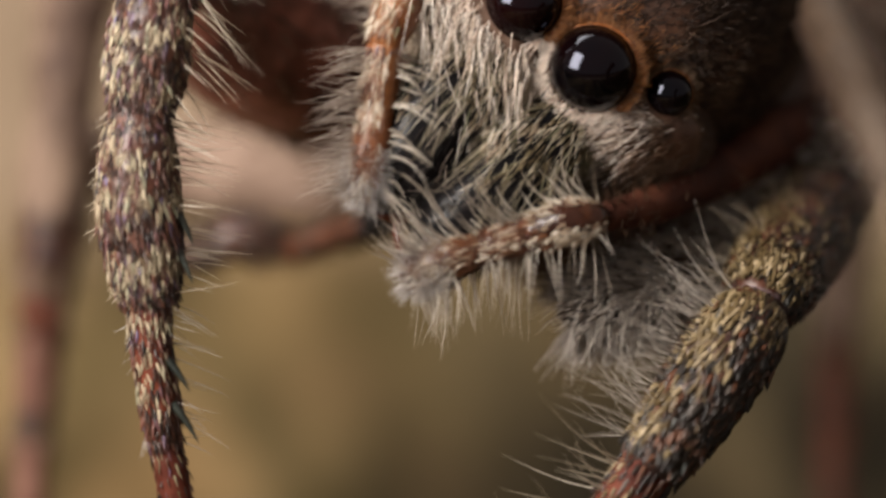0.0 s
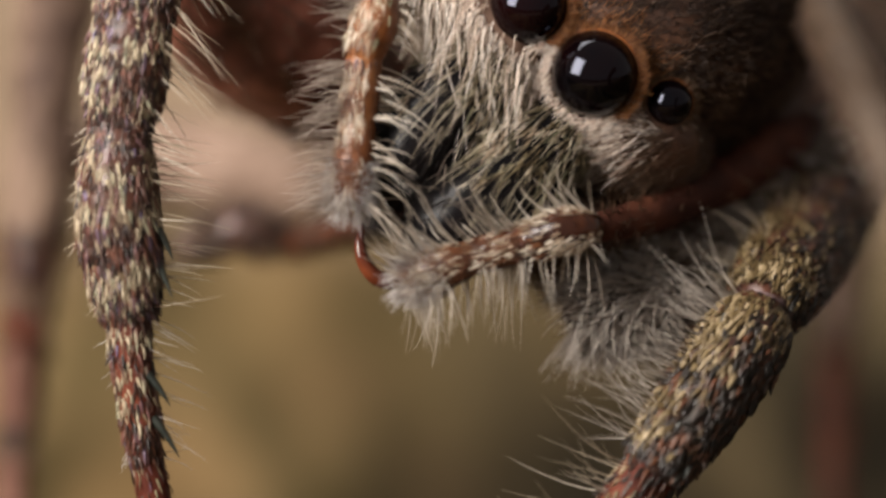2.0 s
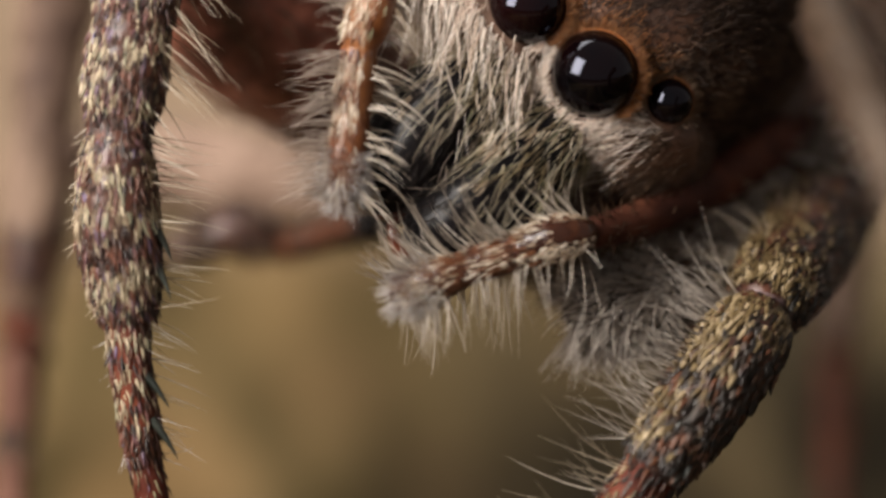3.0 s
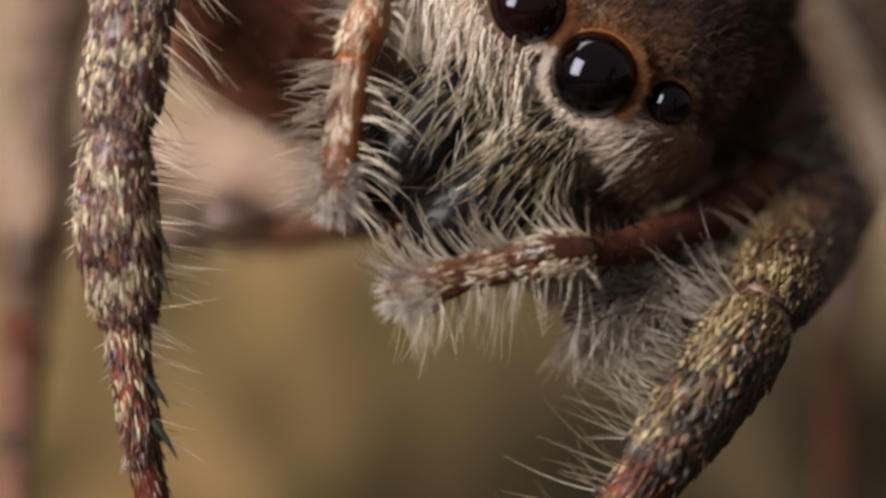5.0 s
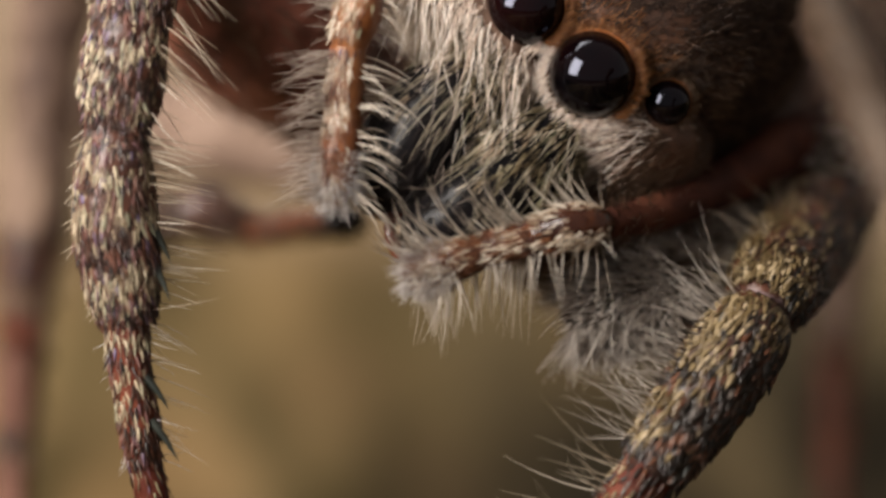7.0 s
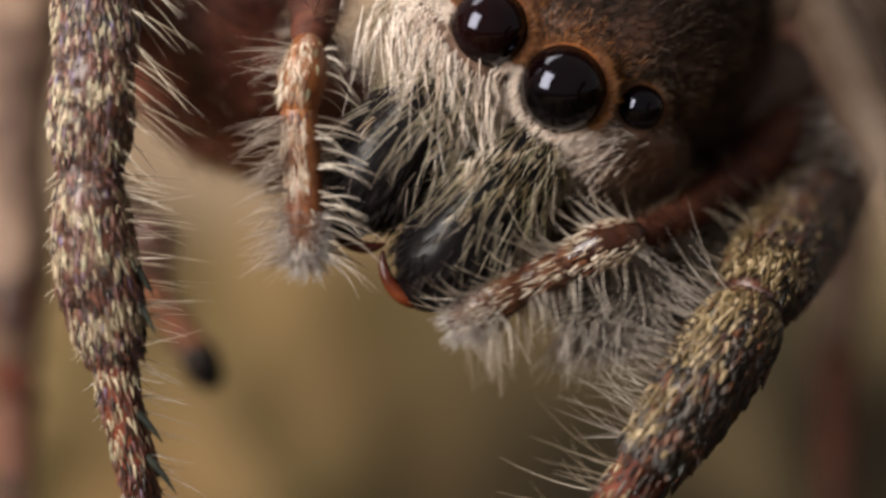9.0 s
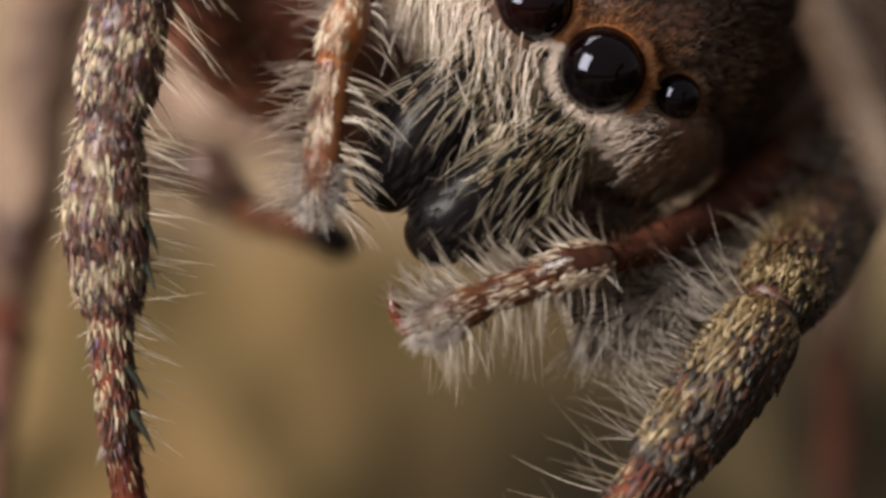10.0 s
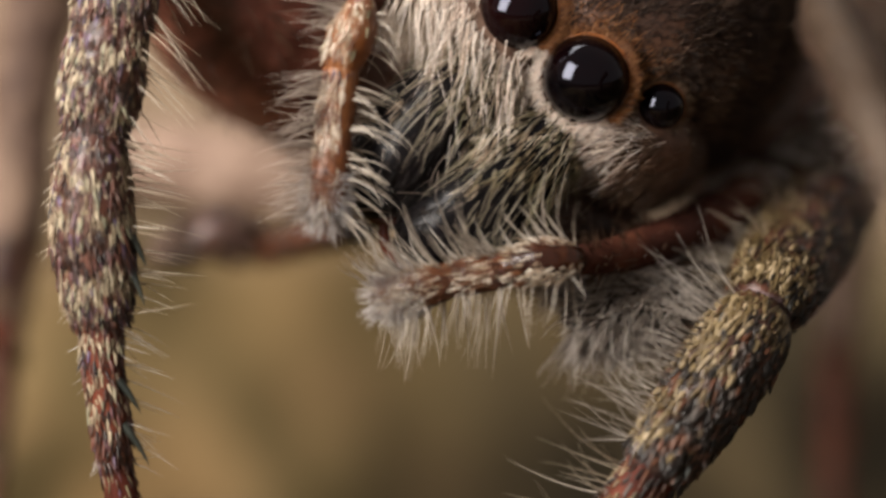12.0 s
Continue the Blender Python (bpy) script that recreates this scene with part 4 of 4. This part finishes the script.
leg_bent = rear_leg((("femur", [(-2.45, 3.6, 0.66, 0.24), (-1.95, 3.4, 0.60, 0.30), (-1.35, 3.3, 0.52, 0.32), (-0.80, 3.2, 0.40, 0.24)], SHELL_BUFF),), "pinkish tan thigh of the leg being cleaned", None, 91)
leg_side = rear_leg((("trochanter", [(2.447, -1.20, 1.519, 0.172), (2.558, -1.80, 1.189, 0.184), (2.671, -2.20, 0.869, 0.190)], SHELL_DUN),
                     ("femur", [(2.722, -2.40, 0.802, 0.189), (2.883, -2.60, 0.418, 0.216), (3.067, -2.70, 0.018, 0.222), (3.311, -2.70, -0.442, 0.202)], SHELL_CLAY),
                     ("patella", [(3.331, -2.70, -0.397, 0.194), (3.415, -2.70, -0.658, 0.202), (3.450, -2.70, -1.005, 0.174)], SHELL_DUN),
                     ("tibia", [(3.456, -2.70, -1.040, 0.167), (3.484, -2.70, -1.597, 0.167), (3.501, -2.70, -2.188, 0.132)], SHELL_RED),
                     ("tarsus", [(3.513, -2.60, -2.228, 0.125), (3.527, -2.60, -2.611, 0.112), (3.534, -2.60, -3.064, 0.084)], SHELL_RED)), "dun brown walking leg bent beside the head", BROWN, 61)
knee = rear_leg((("patella", [(2.092, 1.60, 2.110, 0.183), (2.321, 1.60, 1.788, 0.223), (2.555, 1.65, 1.684, 0.231), (2.926, 2.10, 1.940, 0.194)], SHELL_CREAM),), "pinkish tan knee of a leg raised behind the head", None, 81)
leg_rear = rear_leg((("tibia", [(2.930, 4.00, 0.447, 0.161), (2.887, 4.10, -0.036, 0.168), (2.836, 4.20, -0.602, 0.142)], SHELL_CREAM),
                     ("metatarsus", [(2.828, 4.20, -0.643, 0.129), (2.812, 4.20, -1.128, 0.123), (2.796, 4.20, -1.694, 0.097)], SHELL_ROSE),
                     ("tarsus", [(2.808, 4.20, -1.735, 0.097), (2.796, 4.20, -2.260, 0.097), (2.798, 4.40, -2.920, 0.072)], SHELL_ROSE)), "thin red-brown walking leg", BROWN, 71)


def abdomen():
    body = Blob((3.35, 7.6, 2.43), (0.75, 0.4, 0.2), (0.2, 0.9, -0.3), (0, 0, 1), (1.5, 2.6, 1.35), 0.05)
    ob = part("abdomen", body.mesh("abdomen", SHELL_TAN), spider, "pinkish tan hairy abdomen")
    p, n = body.roots(2500)
    strands("abdomen_hair", ob, CREAM, p, n * 0.5 + np.array((0.4, 0.6, 0.1)) + 0.2 * rng.standard_normal(p.shape), rng.uniform(0.15, 0.35, len(p)), 0.01, label="short pale hair")
    thorax = Blob((2.06, 4.5, 1.19), (0.7, 0.5, -0.3), (0.3, 0.9, 0), (0, 0, 1), (1.05, 1.4, 0.8), 0.04)
    part("thorax", thorax.mesh("thorax", SHELL_MAROON), spider, "dark brown back plate")


abdomen()


# ---- movement: rows of time, shift in mm (x, y, z) and clockwise turn in degrees about a pivot ----
def moved(pivot, dx, dy, dz, turn):
    p = Vector(pivot)
    return Matrix.Translation((p + Vector((dx, dy, dz))) * MM) @ pose(0, 0, 0, 0, turn, 0) @ Matrix.Translation(-p * MM)


BODY_PIVOT = (0.959, 0.5, 1.027)
BODY = [
    (0.0, -0.006, 0.00, 0.034, -2.11), (0.5, -0.012, 0.00, 0.036, -1.67), (1.0, -0.006, 0.00, 0.030, -1.73), (1.2, 0.021, 0.00, 0.033, -1.60),
    (1.4, 0.035, 0.00, 0.034, -1.53), (1.5, 0.131, 0.00, 0.044, -1.08), (1.7, 0.115, 0.00, 0.038, -0.88), (1.8, 0.018, 0.00, 0.005, 0.38),
    (2.0, -0.002, 0.00, -0.001, 0.63), (2.5, 0.000, 0.00, -0.000, 0.00), (3.0, 0.000, 0.00, -0.000, 0.00), (5.0, -0.006, 0.00, -0.004, 0.46),
    (5.5, -0.006, 0.00, -0.011, 0.08), (6.0, -0.004, 0.00, -0.006, -0.01), (6.5, -0.017, 0.00, -0.004, 0.46), (8.5, -0.012, 0.00, -0.009, 0.00),
    (8.65, -0.022, 0.00, -0.013, -0.31), (8.8, -0.188, 0.00, -0.095, -6.00), (9.0, -0.193, 0.00, -0.097, -6.18), (9.5, -0.193, 0.00, -0.096, -6.38),
    (9.6, -0.181, 0.00, -0.090, -6.11), (9.8, -0.026, 0.00, -0.012, -2.63), (10.0, 0.052, 0.00, 0.027, -0.86), (10.2, -0.055, 0.00, -0.021, -0.40),
    (10.5, -0.067, 0.00, -0.026, -0.35), (11.0, -0.062, 0.00, -0.026, -0.30), (11.5, -0.061, 0.00, -0.026, -0.32), (12.0, -0.056, 0.00, -0.031, 0.01)]
LEG_ONE_PIVOT = (-2.052, 0.0, -0.035)
LEG_ONE = [
    (0.0, 0.133, 0.00, 0.104, 0.22), (0.5, 0.144, 0.00, 0.100, 0.24), (1.0, 0.149, 0.00, 0.095, -0.00), (1.5, 0.144, 0.00, 0.099, 2.34),
    (1.7, 0.130, 0.00, 0.090, 2.11), (1.8, 0.058, 0.00, 0.045, 0.92), (2.0, 0.000, 0.00, 0.009, -0.03), (2.5, 0.000, 0.00, -0.000, 0.00),
    (3.0, -0.006, 0.00, -0.000, 0.12), (5.0, -0.010, 0.00, -0.007, -0.10), (5.5, -0.004, 0.00, -0.012, -0.10), (6.0, -0.016, 0.00, -0.005, -0.25),
    (6.5, -0.017, 0.00, -0.011, -0.35), (8.5, -0.017, 0.00, -0.011, -0.35), (8.65, -0.023, 0.00, -0.024, -0.57), (8.8, -0.126, 0.00, -0.253, -4.63),
    (9.0, -0.129, 0.00, -0.260, -4.77), (9.5, -0.123, 0.00, -0.264, -4.81), (9.6, -0.122, 0.00, -0.248, -4.43), (9.8, -0.106, 0.00, -0.069, -0.29),
    (10.0, -0.095, 0.00, 0.060, 2.71), (10.2, -0.157, 0.00, -0.008, 1.49), (10.5, -0.173, 0.00, -0.025, 1.18), (11.0, -0.178, 0.00, -0.030, 1.10),
    (11.5, -0.178, 0.00, -0.032, 1.07), (12.0, -0.175, 0.00, -0.032, 0.95)]
LEG_TWO_PIVOT = (1.554, 0.0, -0.81)
LEG_TWO = [
    (0.0, -0.026, 0.00, 0.024, -0.62), (0.5, -0.037, 0.00, 0.031, -0.62), (1.0, -0.033, 0.00, 0.028, -0.37), (1.2, -0.020, 0.00, 0.022, -0.08),
    (1.4, -0.007, 0.00, 0.016, 0.21), (1.5, 0.054, 0.00, -0.013, 1.57), (1.7, 0.048, 0.00, -0.012, 1.41), (1.8, 0.011, 0.00, -0.003, 0.31),
    (2.0, 0.000, 0.00, -0.000, 0.00), (2.5, 0.000, 0.00, -0.000, 0.00), (3.0, 0.000, 0.00, -0.000, 0.00), (5.0, -0.007, 0.00, 0.002, -0.20),
    (5.5, -0.004, 0.00, -0.000, 0.00), (6.0, -0.002, 0.00, -0.000, 0.16), (6.5, -0.011, 0.00, -0.000, 0.00), (8.5, -0.004, 0.00, -0.000, 0.00),
    (8.65, -0.006, 0.00, 0.001, -0.08), (8.8, -0.054, 0.00, 0.020, -1.56), (9.0, -0.055, 0.00, 0.020, -1.61), (9.5, -0.055, 0.00, 0.020, -1.61),
    (9.6, -0.050, 0.00, 0.019, -1.51), (9.8, 0.004, 0.00, 0.004, -0.41), (10.0, 0.044, 0.00, -0.007, 0.39), (10.2, 0.001, 0.00, 0.001, -0.51),
    (10.5, -0.009, 0.00, 0.004, -0.74), (11.0, -0.007, 0.00, 0.004, -0.58), (11.5, -0.006, 0.00, 0.004, -0.74), (12.0, -0.006, 0.00, -0.004, -0.74)]
PALP_ONE_PIVOT = (-0.651, -0.14, 0.714)
PALP_ONE = [
    (0, 0.200, 0.10, 0.048, -1.10), (0.3, -0.028, 0.04, -0.108, -1.68), (0.5, 0.043, 0.00, -0.067, -2.07), (0.6, 0.098, 0.00, -0.012, -3.53),
    (0.7, 0.065, 0.00, 0.043, -4.99), (0.8, 0.060, -0.09, 0.224, -3.37), (0.9, 0.137, -0.19, 0.357, -1.74), (1, 0.098, -0.28, 0.226, -0.12),
    (1.1, 0.060, -0.19, -0.268, 1.81), (1.2, -0.080, -0.10, 0.182, 3.74), (1.3, -0.028, -0.05, 0.224, 2.87), (1.4, -0.023, -0.00, -0.045, 2.00),
    (1.5, -0.085, 0.05, 0.011, 1.13), (1.6, -0.178, 0.02, 0.079, 0.56), (1.7, -0.101, 0.00, 0.114, 0.00), (1.8, -0.049, 0.00, 0.183, -1.00),
    (2, 0.083, 0.00, -0.039, -2.99), (2.5, 0.055, 0.00, -0.022, 0.00), (3, 0.043, 0.00, 0.028, -2.07), (3.5, -0.024, 0.00, -0.028, -2.60),
    (4, 0.013, 0.00, 0.017, -2.66), (4.4, -0.048, 0.00, -0.046, -2.77), (5, -0.001, 0.00, -0.041, -0.99), (5.5, -0.039, 0.00, -0.073, -2.99),
    (6, 0.148, 0.00, 0.134, -0.12), (6.5, -0.007, 0.00, -0.052, -3.93), (7, -0.009, 0.00, 0.028, -4.24), (7.5, -0.061, 0.00, -0.042, -3.35),
    (7.9, 0.017, 0.00, 0.050, -3.03), (8.3, -0.013, 0.00, 0.042, -3.06), (8.4, 0.011, 0.15, 0.001, -1.59), (8.5, 0.036, 0.30, 0.157, -0.12),
    (8.6, 0.042, 0.45, 0.364, -0.71), (8.8, -0.173, 0.75, 0.032, -1.90), (8.9, -0.221, 0.05, -0.351, -12.00), (9, -0.255, 0.05, -0.378, -12.00),
    (9.1, -0.261, 0.05, -0.391, -12.00), (9.2, -0.248, 0.05, -0.412, -12.00), (9.3, -0.268, 0.05, -0.412, -12.00), (9.4, -0.192, 0.69, -0.006, 0.51),
    (9.5, -0.184, 0.85, 0.267, 3.74), (9.6, -0.233, 0.80, -0.161, 3.20), (9.7, -0.016, 0.75, -0.470, 2.67), (9.8, -0.212, 0.70, 0.150, 2.13),
    (9.9, -0.126, 0.35, 0.021, 0.21), (10, -0.123, 0.00, -0.047, -1.71), (10.1, -0.034, 0.00, -0.068, -0.79), (10.2, 0.056, 0.00, -0.002, 0.12),
    (10.3, 0.034, 0.00, -0.027, -1.55), (10.5, -0.117, 0.00, -0.174, -4.88), (11, -0.088, 0.00, -0.126, -7.00), (11.5, -0.099, 0.00, -0.126, -5.98),
    (12, -0.073, 0.00, -0.108, -2.16)]
PALP_TWO_PIVOT = (0.179, -0.14, -0.23)
PALP_TWO = [
    (0, 0.014, 0.00, 0.211, 5.57), (0.3, 0.011, 0.00, 0.036, 9.17), (0.5, 0.115, 0.00, 0.074, 6.71), (0.6, 0.111, 0.20, 0.095, 8.08),
    (0.7, 0.415, 0.40, 0.162, -2.61), (0.8, 0.590, 0.40, 0.160, -6.69), (0.9, 0.161, 0.40, 0.050, 13.08), (1, 0.241, 0.40, 0.098, 5.66),
    (1.1, 0.528, 0.44, 0.107, -2.47), (1.2, 0.118, 0.48, 0.019, 15.79), (1.3, 0.443, 0.45, 0.099, 1.36), (1.4, 0.244, 0.43, 0.049, 14.63),
    (1.5, 0.163, 0.40, 0.021, 6.84), (1.6, 0.387, 0.36, 0.032, 2.30), (1.7, 0.097, 0.32, -0.004, 5.29), (1.8, 0.049, 0.21, 0.100, -1.18),
    (2, -0.027, 0.00, 0.162, 6.74), (2.5, -0.091, 0.00, 0.065, 5.57), (3, -0.061, 0.00, 0.094, 4.48), (3.5, -0.071, 0.00, 0.057, 5.35),
    (4, -0.042, 0.00, 0.121, 6.31), (4.4, -0.076, 0.00, 0.045, 7.00), (5, -0.070, 0.00, 0.062, 10.43), (5.5, -0.080, 0.00, 0.037, 9.32),
    (6, 0.004, 0.00, 0.186, 7.48), (6.5, -0.060, 0.00, 0.137, 8.64), (7, 0.034, 0.00, 0.203, 7.53), (7.5, -0.055, 0.00, 0.092, 8.59),
    (7.9, 0.030, 0.00, 0.140, 8.16), (8.3, 0.082, 0.00, 0.077, 9.38), (8.4, 0.181, 0.12, 0.101, 6.83), (8.5, 0.389, 0.24, 0.116, 0.94),
    (8.6, 0.404, 0.32, 0.135, 2.30), (8.7, 0.008, 0.40, 0.010, 13.38), (8.8, 0.020, 0.48, -0.033, 7.54), (8.9, 0.357, 0.34, -0.014, -4.54),
    (9, 0.300, 0.20, -0.029, -3.25), (9.1, 0.202, 0.23, -0.069, 2.52), (9.2, 0.495, 0.25, 0.086, -6.32), (9.3, 0.390, 0.28, 0.002, 4.66),
    (9.4, -0.002, 0.31, -0.208, 15.57), (9.5, 0.261, 0.34, -0.086, 0.13), (9.6, 0.349, 0.32, 0.076, -0.99), (9.7, -0.050, 0.30, -0.135, 14.63),
    (9.8, -0.129, 0.28, -0.134, 14.98), (9.9, 0.116, 0.18, -0.099, 2.88), (10, 0.078, 0.08, -0.098, 2.77), (10.1, -0.037, 0.04, -0.003, 0.19),
    (10.2, 0.010, 0.00, 0.136, 2.83), (10.3, -0.148, 0.00, 0.111, 7.06), (10.5, -0.252, 0.00, 0.046, 13.38), (11, -0.245, 0.00, 0.034, 12.37),
    (11.5, -0.208, 0.00, 0.045, 13.09), (12, -0.164, 0.00, 0.019, 11.31)]
GROOMED_PIVOT = (-0.355, 2.0, 0.197)
GROOMED = [
    (0, -0.008, 0.00, -0.008, -2.00), (0.5, -0.085, 0.00, -0.031, 3.00), (0.7, -1.167, 0.00, -0.251, 61.00), (1, -1.128, 0.00, -0.367, 66.00),
    (1.2, -1.082, 0.00, -0.309, 66.00), (1.5, -1.059, 0.00, -0.386, 69.00), (1.6, -0.780, 0.00, -0.135, 49.00), (1.7, -0.008, 0.00, -0.039, 19.00),
    (2, 0.012, 0.00, -0.008, 1.00), (2.5, 0.000, 0.00, 0.000, 0.00), (3, -0.046, 0.00, -0.019, 1.00), (5, -0.077, 0.00, 0.019, 3.00),
    (6, -0.046, 0.00, 0.039, -1.00), (6.5, -0.077, 0.00, 0.019, 1.00), (6.7, -0.085, 0.00, 0.019, 1.00), (8.3, -1.468, 0.00, -0.599, 69.00),
    (8.5, -1.429, 0.00, -0.676, 69.00), (8.8, -1.236, 0.00, -1.024, 71.00), (9, -1.252, 0.00, -1.062, 71.00), (9.5, -1.198, 0.00, -1.082, 71.00),
    (9.8, -0.927, 0.00, -0.676, 59.00), (10, -0.336, 0.00, -0.147, 31.00), (10.2, -0.008, 0.00, -0.019, -1.00), (10.5, -0.182, 0.00, -0.077, 3.00),
    (11, -0.270, 0.00, -0.077, 1.00), (11.5, -0.240, 0.00, -0.058, 1.00), (12, -0.162, 0.00, -0.039, 1.00)]
# time, turn of the first and second jaw in degrees, folding of the fangs
JAW_ONE_PIVOT = (0.414, 0.4, 1.385)
JAW_TWO_PIVOT = (0.825, 0.4, 0.843)
FANG_ONE_PIVOT = (-0.605, 0.24, 0.450)
FANG_TWO_PIVOT = (-0.050, 0.20, -0.135)
FANG_TWO_TIP = (-0.300, 0.16, 0.210)
JAWS = [(0, -7, 2, 0.2), (0.5, -5, 1, 0.1), (0.7, -1, 0, 0), (1.0, 0, 0, 0), (1.2, -3, 1, 0), (1.4, -4, 3, 0.3), (1.5, -5, 5, 0.6), (1.7, -5, 6, 0.6), (1.8, -6, 3, 0.3), (2.0, -8, 2.5, 0.2), (6.7, -8, 2.5, 0.2), (8.3, -3, 0, 0), (8.5, 0, 0, 0), (9.6, 0, 0, 0),
        (9.7, 0, 1, 0), (9.8, -1, 4, 0.3), (9.9, -5, 6, 0.6), (10.0, -5, 6, 0.6), (10.1, -6, 4, 0.3), (10.2, -8, 2.5, 0.2), (12.0, -8, 2.5, 0.2)]
# the second fang: time, place of its tip on the stage (x, z), its lean against rest in degrees
FANG_OPEN = [(1.5, -0.16, 0.03, -6), (1.6, -0.235, -0.115, -14), (1.7, -0.47, -0.13, -8), (1.8, -0.51, 0.125, 2), (2.0, -0.53, 0.155, 4),
             (9.8, -0.375, 0.012, 6), (9.9, -0.34, -0.115, -4), (10.0, -0.34, -0.25, -12), (10.1, -0.53, -0.027, -4), (10.2, -0.54, 0.22, 2)]


def body_at(t):
    rows = BODY
    for a, b in zip(rows, rows[1:]):
        if a[0] <= t <= b[0]:
            f = (t - a[0]) / (b[0] - a[0])
            return moved(BODY_PIVOT, *(u + (v - u) * f for u, v in zip(a[1:], b[1:])))
    return moved(BODY_PIVOT, *rows[-1][1:])


def jaw_turn(t):
    return float(np.interp(t, [row[0] for row in JAWS], [row[2] for row in JAWS]))


def carry(ob, pivot, rows):
    """Keys a part whose rows are given on the stage, in the moving body's space."""
    walk(ob, [(t, body_at(t).inverted() @ moved(pivot, *r)) for t, *r in rows])


def motions():
    walk(spider, [(t, STAGE @ moved(BODY_PIVOT, *r)) for t, *r in BODY])
    carry(leg_one, LEG_ONE_PIVOT, LEG_ONE)
    carry(leg_far, LEG_ONE_PIVOT, LEG_ONE)
    carry(leg_two, LEG_TWO_PIVOT, LEG_TWO)
    planted = [(row[0], 0, 0, 0, 0) for row in BODY]  # feet on the bark while the body sways
    carry(leg_side, BODY_PIVOT, planted)
    carry(leg_rear, BODY_PIVOT, planted)
    carry(palp_one, PALP_ONE_PIVOT, PALP_ONE)
    carry(palp_two, PALP_TWO_PIVOT, PALP_TWO)
    carry(leg_groomed, GROOMED_PIVOT, GROOMED)
    # its thigh lifts away behind the other leg whenever the foot leaves the jaws
    away, back = (-0.70, 0.4, 1.75, 20), (0, 0, 0, 0)
    carry(leg_bent, (-1.4, 3.3, 0.5), [(t, *r) for t, r in ((0, back), (0.5, back), (0.62, away), (1.5, away), (1.68, back), (3.0, back), (6.7, back), (7.9, away), (9.85, away), (10.08, back), (12, back))])
    # the jaws swing a little in the head; the fangs fold and open
    walk(jaw_one, [(t, moved(JAW_ONE_PIVOT, 0, 0, 0, a)) for t, a, b, f in JAWS])
    walk(jaw_two, [(t, moved(JAW_TWO_PIVOT, 0, 0, 0, b)) for t, a, b, f in JAWS])
    walk(fang_one, [(t, moved(FANG_ONE_PIVOT, 0, 0, 0, -72 * f)) for t, a, b, f in JAWS])
    rows = [(t, moved(FANG_TWO_PIVOT, 0, 0, 0, 0)) for t in (0, 1.0, 1.4, 2.2, 3.0, 9.0, 9.6, 10.4, 12.0)]
    for t, x, z, lean in FANG_OPEN:
        jaw = body_at(t) @ moved(JAW_TWO_PIVOT, 0, 0, 0, jaw_turn(t))
        turned = pose(0, 0, 0, 0, lean, 0)
        tip = jaw.inverted() @ (Vector((x, 0.16, z)) * MM)
        rows.append((t, Matrix.Translation(tip) @ turned @ Matrix.Translation(-Vector(FANG_TWO_TIP) * MM)))
    walk(fang_two, sorted(rows, key=lambda row: row[0]))


motions()
